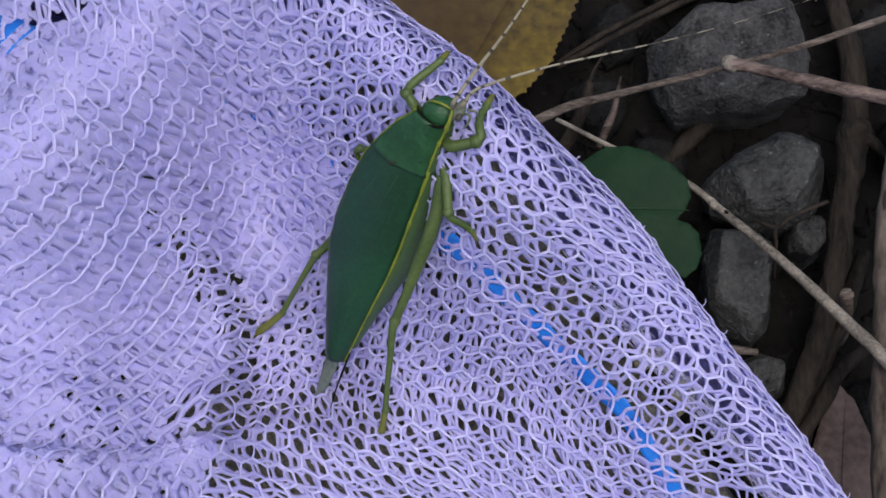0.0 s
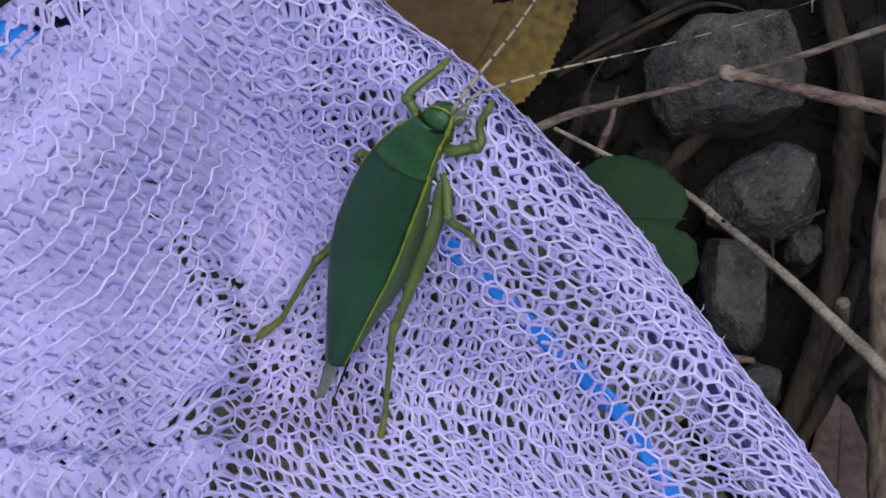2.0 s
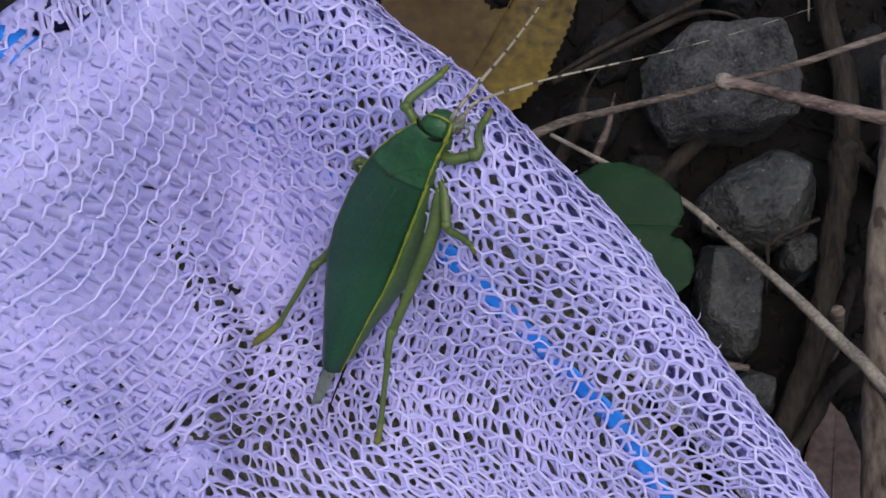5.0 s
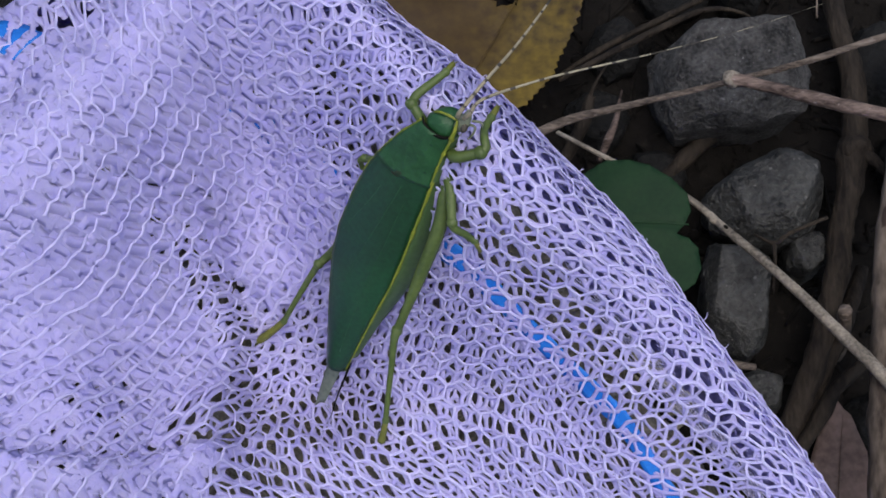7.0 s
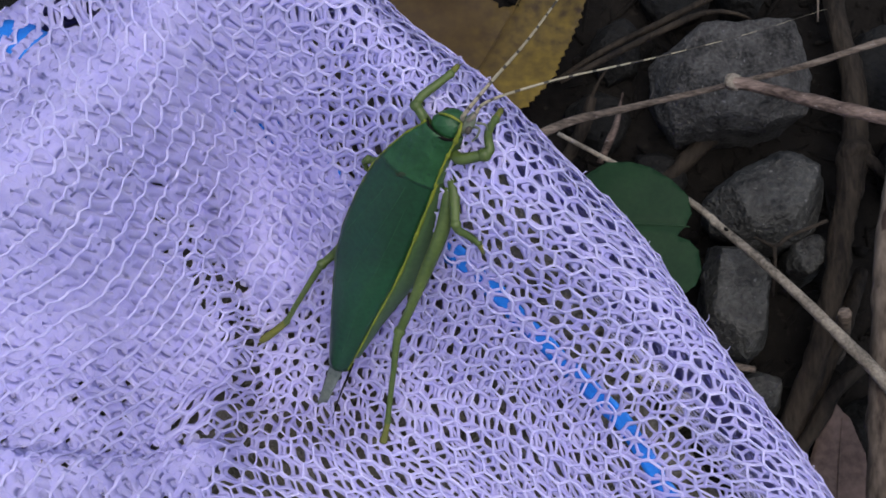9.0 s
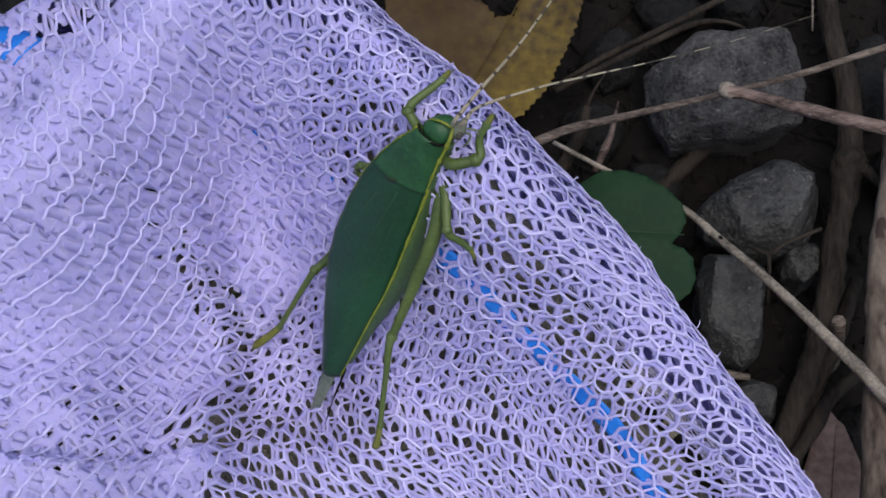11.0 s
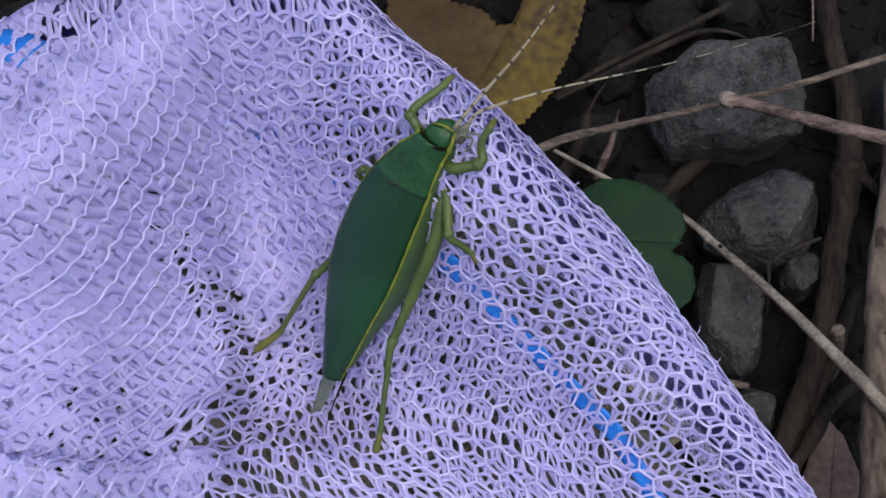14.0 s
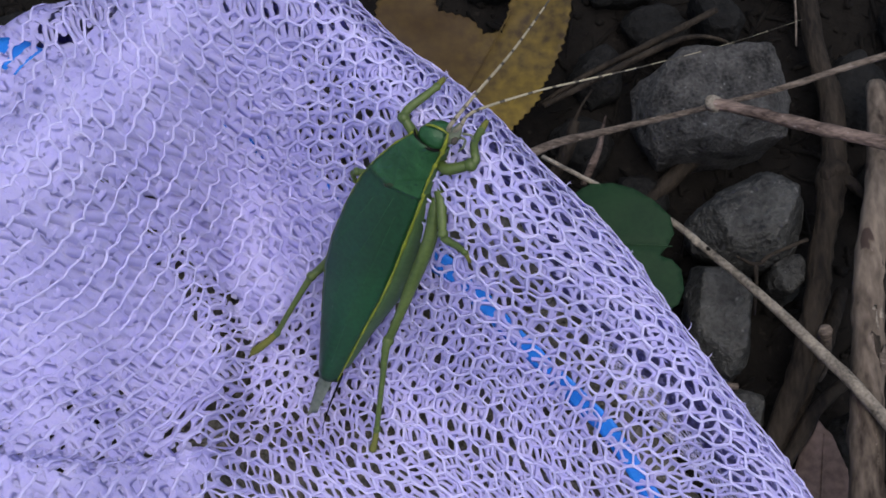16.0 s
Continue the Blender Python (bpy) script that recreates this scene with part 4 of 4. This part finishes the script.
def bush_cricket():
    body = tagged(new("bush_cricket"), "green leaf-like bush cricket with yellow edges clinging to the net", "insect")
    body.matrix_world = FOOT
    # abdomen and thorax under the wings
    part("abdomen", tube([(0.5, -14, -2.2, 0.5), (-1.0, -8, -2.6, 1.6), (-2.4, 2, -3.0, 2.7), (-2.4, 12, -3.0, 2.9), (-1.4, 19, -2.6, 2.3), (-0.6, 22.5, -1.9, 1.6)], 14, 5), FLANK, body,
         "pale green abdomen under the wings")
    # wings: the one lies over the other
    part("forewing", shell(back_sheet(-20.0, 15.2, 0.40, 1.0, -0.12, 44, 12)), WING, body, "dark green leathery wing")
    over = back_sheet(-20.6, 14.6, 0.0, 0.985, 0.10, 44, 18)
    part("forewing", shell(over), WING, body, "dark green leathery wing overlapping the other")
    part("wing_side", shell(flank_sheet(-18, 15.5, 1, 30)), FLANK, body, "paler green hanging side of the wing")
    part("wing_side", shell(flank_sheet(-18, 15.5, -1, 30)), WING, body)
    part("wing_stripe", stripe(-20.5, 15.0, 1, 0.27, 0.08), YELLOW, body, "lemon yellow line along the wing edge")
    part("wing_stripe", stripe(-3, 15.0, -1, 0.12, 0.05), YELLOW, body, "thin yellow line along the wing edge")
    part("wing_rim", stripe(-21.0, -2.5, -1, 0.15, 0.03), RIM, body, "pale green rim of the wing")
    rows = [[(-4.6 + 1.9 * u + 0.5 * v, 13.4 + 1.5 * v + 0.3 * u, hump((u * 1.9 + 3.4) / 8.4, 14) + 0.40 - 0.25 * (2 * v - 1) ** 2 - 0.25 * (2 * u - 1) ** 2) for u in np.linspace(0, 1, 6)] for v in np.linspace(0, 1, 6)]
    for u0, u1, ya, yb in ((0.62, 0.30, 12.5, -9.0), (0.75, 0.62, 10.0, -17.0), (0.35, 0.10, 11.0, 1.0)):
        pts = []
        for k in range(9):
            y = ya + (yb - ya) * k / 8
            xl, xr, _, _ = profile(BACK, y)
            u = u0 + (u1 - u0) * (k / 8) ** 1.3
            pts.append((xl + (xr - xl) * u, y, hump(u, y) + 0.07, 0.055))
        part("wing_vein", tube(pts, 5, 3), SHIELD, body)
    part("wing_base", shell(rows, 0.2), SCAR, body, "brownish mark at the base of the wing")
    rows = []
    for i in range(13):
        v = i / 12
        rows.append([(-2.5 + 2.7 * u + (1.6 - 1.5 * u) * v, -17.0 - 11.1 * v + 1.6 * u * v - 0.5 * abs(2 * u - 1) * v, -0.25 - 0.6 * (u - 0.45) ** 2 + 1.0 * v) for u in np.linspace(0, 1, 9)])
    part("hindwing", shell(rows, 0.12), MEMBRANE, body, "pale translucent tips of the hind wings")
    part("cercus", tube([(0.9, -19, -0.6, 0.22), (1.1, -21.5, -0.5, 0.16), (1.3, -25, -0.3, 0.12), (1.9, -29.7, 0.1, 0.03)], 6, 4), DARK, body, "thin dark bristle behind the wings")
    # pronotum
    shield = part("pronotum", shell(back_sheet(14.0, 22.4, 0.0, 1.0, 0.32, 16, 16, cut=None), 0.35), SHIELD, body, "blue green shield with small pits")
    part("pronotum_side", shell(flank_sheet(14.5, 22.4, 1, 12, 0.25), 0.3), FLANK, body, "pale green side of the shield")
    part("pronotum_side", shell(flank_sheet(14.5, 22.4, -1, 12, 0.25), 0.3), SHIELD, body)
    part("pronotum_stripe", stripe(14.6, 22.6, 1, 0.29, 0.38), YELLOW, body, "lemon yellow edge of the shield")
    part("pronotum_stripe", stripe(14.6, 22.6, -1, 0.14, 0.36), YELLOW, body, "lemon yellow edge of the shield")
    part("pronotum_groove", tube([(-3.9, 22.9, 0.1, 0.12), (-3.0, 22.4, 0.75, 0.24), (-1.6, 22.25, 1.13, 0.27), (-0.2, 22.3, 0.92, 0.24), (0.9, 22.8, 0.25, 0.16)], 7, 4, flat=0.6), DARK, body,
         "black line between head and shield")
    # head
    bm = bmesh.new()
    bmesh.ops.create_uvsphere(bm, u_segments=20, v_segments=14, radius=1)
    for v in bm.verts:
        x, y, z = (math.copysign(abs(q) ** 0.78, q) for q in v.co)
        k = 1 - 0.22 * max(y, 0)
        v.co = (-1.35 + x * 2.2 * k + 0.6 * max(y, 0), 23.15 + y * 2.0, -1.1 + z * 1.8 - 0.5 * max(y, 0))
    head = part("head", bm, SHIELD, body, "blue green rounded head")
    part("face", tube([(0.7, 24.0, -0.5, 0.7), (1.2, 25.2, -0.4, 0.85), (1.25, 26.2, -0.5, 0.62), (1.2, 27.0, -0.6, 0.25)], 10, 4), FACE, body, "grey green face between the antennae")
    for q in ((1.75, 24.9, 0.25), (-2.6, 23.9, -2.0)):
        bm = bmesh.new()
        bmesh.ops.create_uvsphere(bm, u_segments=12, v_segments=8, radius=0.55)
        bmesh.ops.scale(bm, verts=bm.verts, vec=(0.8, 1.15, 0.9))
        bmesh.ops.translate(bm, verts=bm.verts, vec=q)
        part("eye", bm, RING, head, "small brown eye")
    part("head_stripe", tube([(0.85, 22.6, 0.55, 0.3), (0.95, 23.6, 0.6, 0.28), (0.8, 24.6, 0.55, 0.22), (0.6, 25.4, 0.4, 0.12)], 7, 4), YELLOW, head, "yellow line beside the eye")
    part("brow", tube([(-2.9, 24.1, -0.4, 0.14), (-1.8, 24.9, 0.1, 0.17), (-0.6, 25.2, 0.15, 0.17), (0.5, 25.1, 0.0, 0.13)], 7, 4), YELLOW, head, "faint yellow line over the brow")
    part("palp", tube([(1.6, 24.8, -1.2, 0.22), (2.5, 24.9, -1.4, 0.18), (2.7, 23.9, -1.2, 0.16), (2.4, 22.9, -1.2, 0.12)], 6, 4), FACE, head)
    part("palp", tube([(1.8, 25.4, -1.4, 0.2), (2.9, 25.7, -1.8, 0.16), (3.3, 25.0, -2.0, 0.1)], 6, 4), FACE, head)
    # legs
    leg(body, "front_leg", "olive green front leg bent forward", [(-2.8, 20.5, -1.5, 0.6), (-4.4, 22.4, -0.2, 0.62), (-6.1, 23.3, -0.2, 0.55)],
        [(-6.1, 23.3, -0.2, 0.55), (-6.2, 24.2, -1.4, 0.55), (-5.6, 25.8, -3.6, 0.5), (-5.2, 26.9, -5.2, 0.42)], [(-5.2, 26.9, -5.2, 0.42), (-5.3, 27.2, -6.3, 0.42), (-5.4, 27.3, -7.2, 0.36)])
    leg(body, "front_leg", "olive green front leg bent forward", [(0.8, 19.6, -1.5, 0.7), (2.4, 20.4, -0.2, 0.72), (4.7, 22.4, -1.1, 0.62)],
        [(4.7, 22.4, -1.1, 0.62), (4.9, 23.2, -1.5, 0.55), (4.2, 23.8, -1.9, 0.52), (3.2, 24.1, -3.4, 0.5), (2.7, 24.7, -5.6, 0.45)], [(2.7, 24.7, -5.6, 0.45), (2.5, 24.9, -6.5, 0.45), (2.2, 25.0, -7.9, 0.38)])
    leg(body, "middle_leg", "olive green middle leg gripping the net", [(1.4, 16.2, -2.2, 0.6), (3.2, 15.2, -0.9, 0.66), (4.6, 13.6, 0.0, 0.6), (5.8, 12.1, 0.7, 0.5)],
        [(5.8, 12.1, 0.7, 0.52), (6.4, 11.5, 0.5, 0.5), (7.9, 10.8, -0.7, 0.45), (9.0, 10.2, -1.5, 0.38)], [(9.0, 10.2, -1.5, 0.38), (9.6, 9.5, -2.0, 0.42), (10.0, 8.6, -2.6, 0.34)])
    leg(body, "middle_leg", "olive green middle leg hidden by the wing", [(-3.5, 15, -2.5, 0.6), (-7.4, 12.0, -2.0, 0.5), (-9.7, 10.6, -2.2, 0.42)],
        [(-9.7, 10.6, -2.2, 0.4), (-10.2, 9.8, -2.4, 0.36), (-9.7, 8.7, -2.9, 0.3)], [(-9.7, 8.7, -2.9, 0.3), (-9.2, 8.2, -3.4, 0.3), (-8.9, 7.8, -4.0, 0.25)])
    leg(body, "hind_leg", "long olive green hind leg stretched backward", [(-5.5, 4, -4.5, 1.0), (-8.1, -3.1, -5.0, 0.85), (-9.6, -8.1, -4.3, 0.72), (-10.2, -9.8, -3.2, 0.62)],
        [(-10.2, -9.8, -3.2, 0.58), (-10.6, -13.5, -2.9, 0.5), (-11.0, -18, -2.5, 0.45), (-11.3, -21.6, -2.3, 0.48)], [(-11.3, -21.6, -2.3, 0.48), (-12.1, -23.8, -1.7, 0.55), (-12.9, -25.6, -1.2, 0.6), (-13.9, -27.7, -1.2, 0.42)], 7)
    leg(body, "hind_leg", "long olive green hind leg stretched backward", [(1.8, 15.5, -2.2, 0.7), (2.9, 13, -1.3, 0.95), (4.1, 8.9, -0.8, 1.1), (4.7, 2, -0.2, 1.0), (5.1, -4, 0.2, 0.75), (5.3, -8.3, 0.5, 0.68)],
        [(5.3, -8.0, 0.5, 0.78), (5.7, -9.4, 1.1, 0.66), (7.1, -13.2, 1.5, 0.5), (8.6, -17.6, 1.9, 0.46), (9.9, -21.5, 2.1, 0.48)], [(9.9, -21.5, 2.1, 0.46), (10.4, -23.4, 2.2, 0.48), (10.7, -25.0, 2.2, 0.62)], 11)
    right = antenna(body, (1.5, 26.8, 1.0), [(1.3, 26.3, 0.5, 0.34), (1.9, 27.8, 1.2, 0.29), (2.6, 30.5, 0.7, 0.21), (7.5, 35.6, -3.0, 0.145), (12.3, 39.8, -6.0, 0.13), (17.2, 44.1, -8.9, 0.075),
                                             (23.8, 50.2, -13.4, 0.036), (30.0, 56.8, -17.5, 0.016)], "long thin cream antenna ringed with dark bands")
    left = antenna(body, (0.7, 26.6, 1.2), [(0.5, 26.0, 0.6, 0.34), (0.8, 27.6, 1.5, 0.29), (1.5, 31.9, 0.0, 0.23), (2.4, 37.0, -2.7, 0.18), (2.9, 41.1, -4.4, 0.15), (3.2, 45.4, -6.3, 0.12), (3.6, 52, -9.5, 0.06)],
                   "long thin cream antenna ringed with dark bands")
    return right, left


ground()
mound()
net_bag()
stones()
twigs()
litter()
leaves()
FEELERS = bush_cricket()


def motions():
    """The feelers swing a little on the head; all else holds still."""
    right, left = FEELERS
    r, l = right.location.copy(), left.location.copy()
    walk(right, [(0, pose(*r, 0, 0, -2.3)), (1.5, pose(*r, 0, 0, -1.8)), (4, pose(*r, 0, 0, -1.2)), (7, pose(*r, 0, 0, -0.8)), (16, pose(*r, 0, 0, -0.8))])
    walk(left, [(0, pose(*l, 0, 0, 3.0)), (1.5, pose(*l, 0, 0, 2.0)), (4, pose(*l, 0, 0, 1.0)), (7, pose(*l)), (16, pose(*l))])


motions()
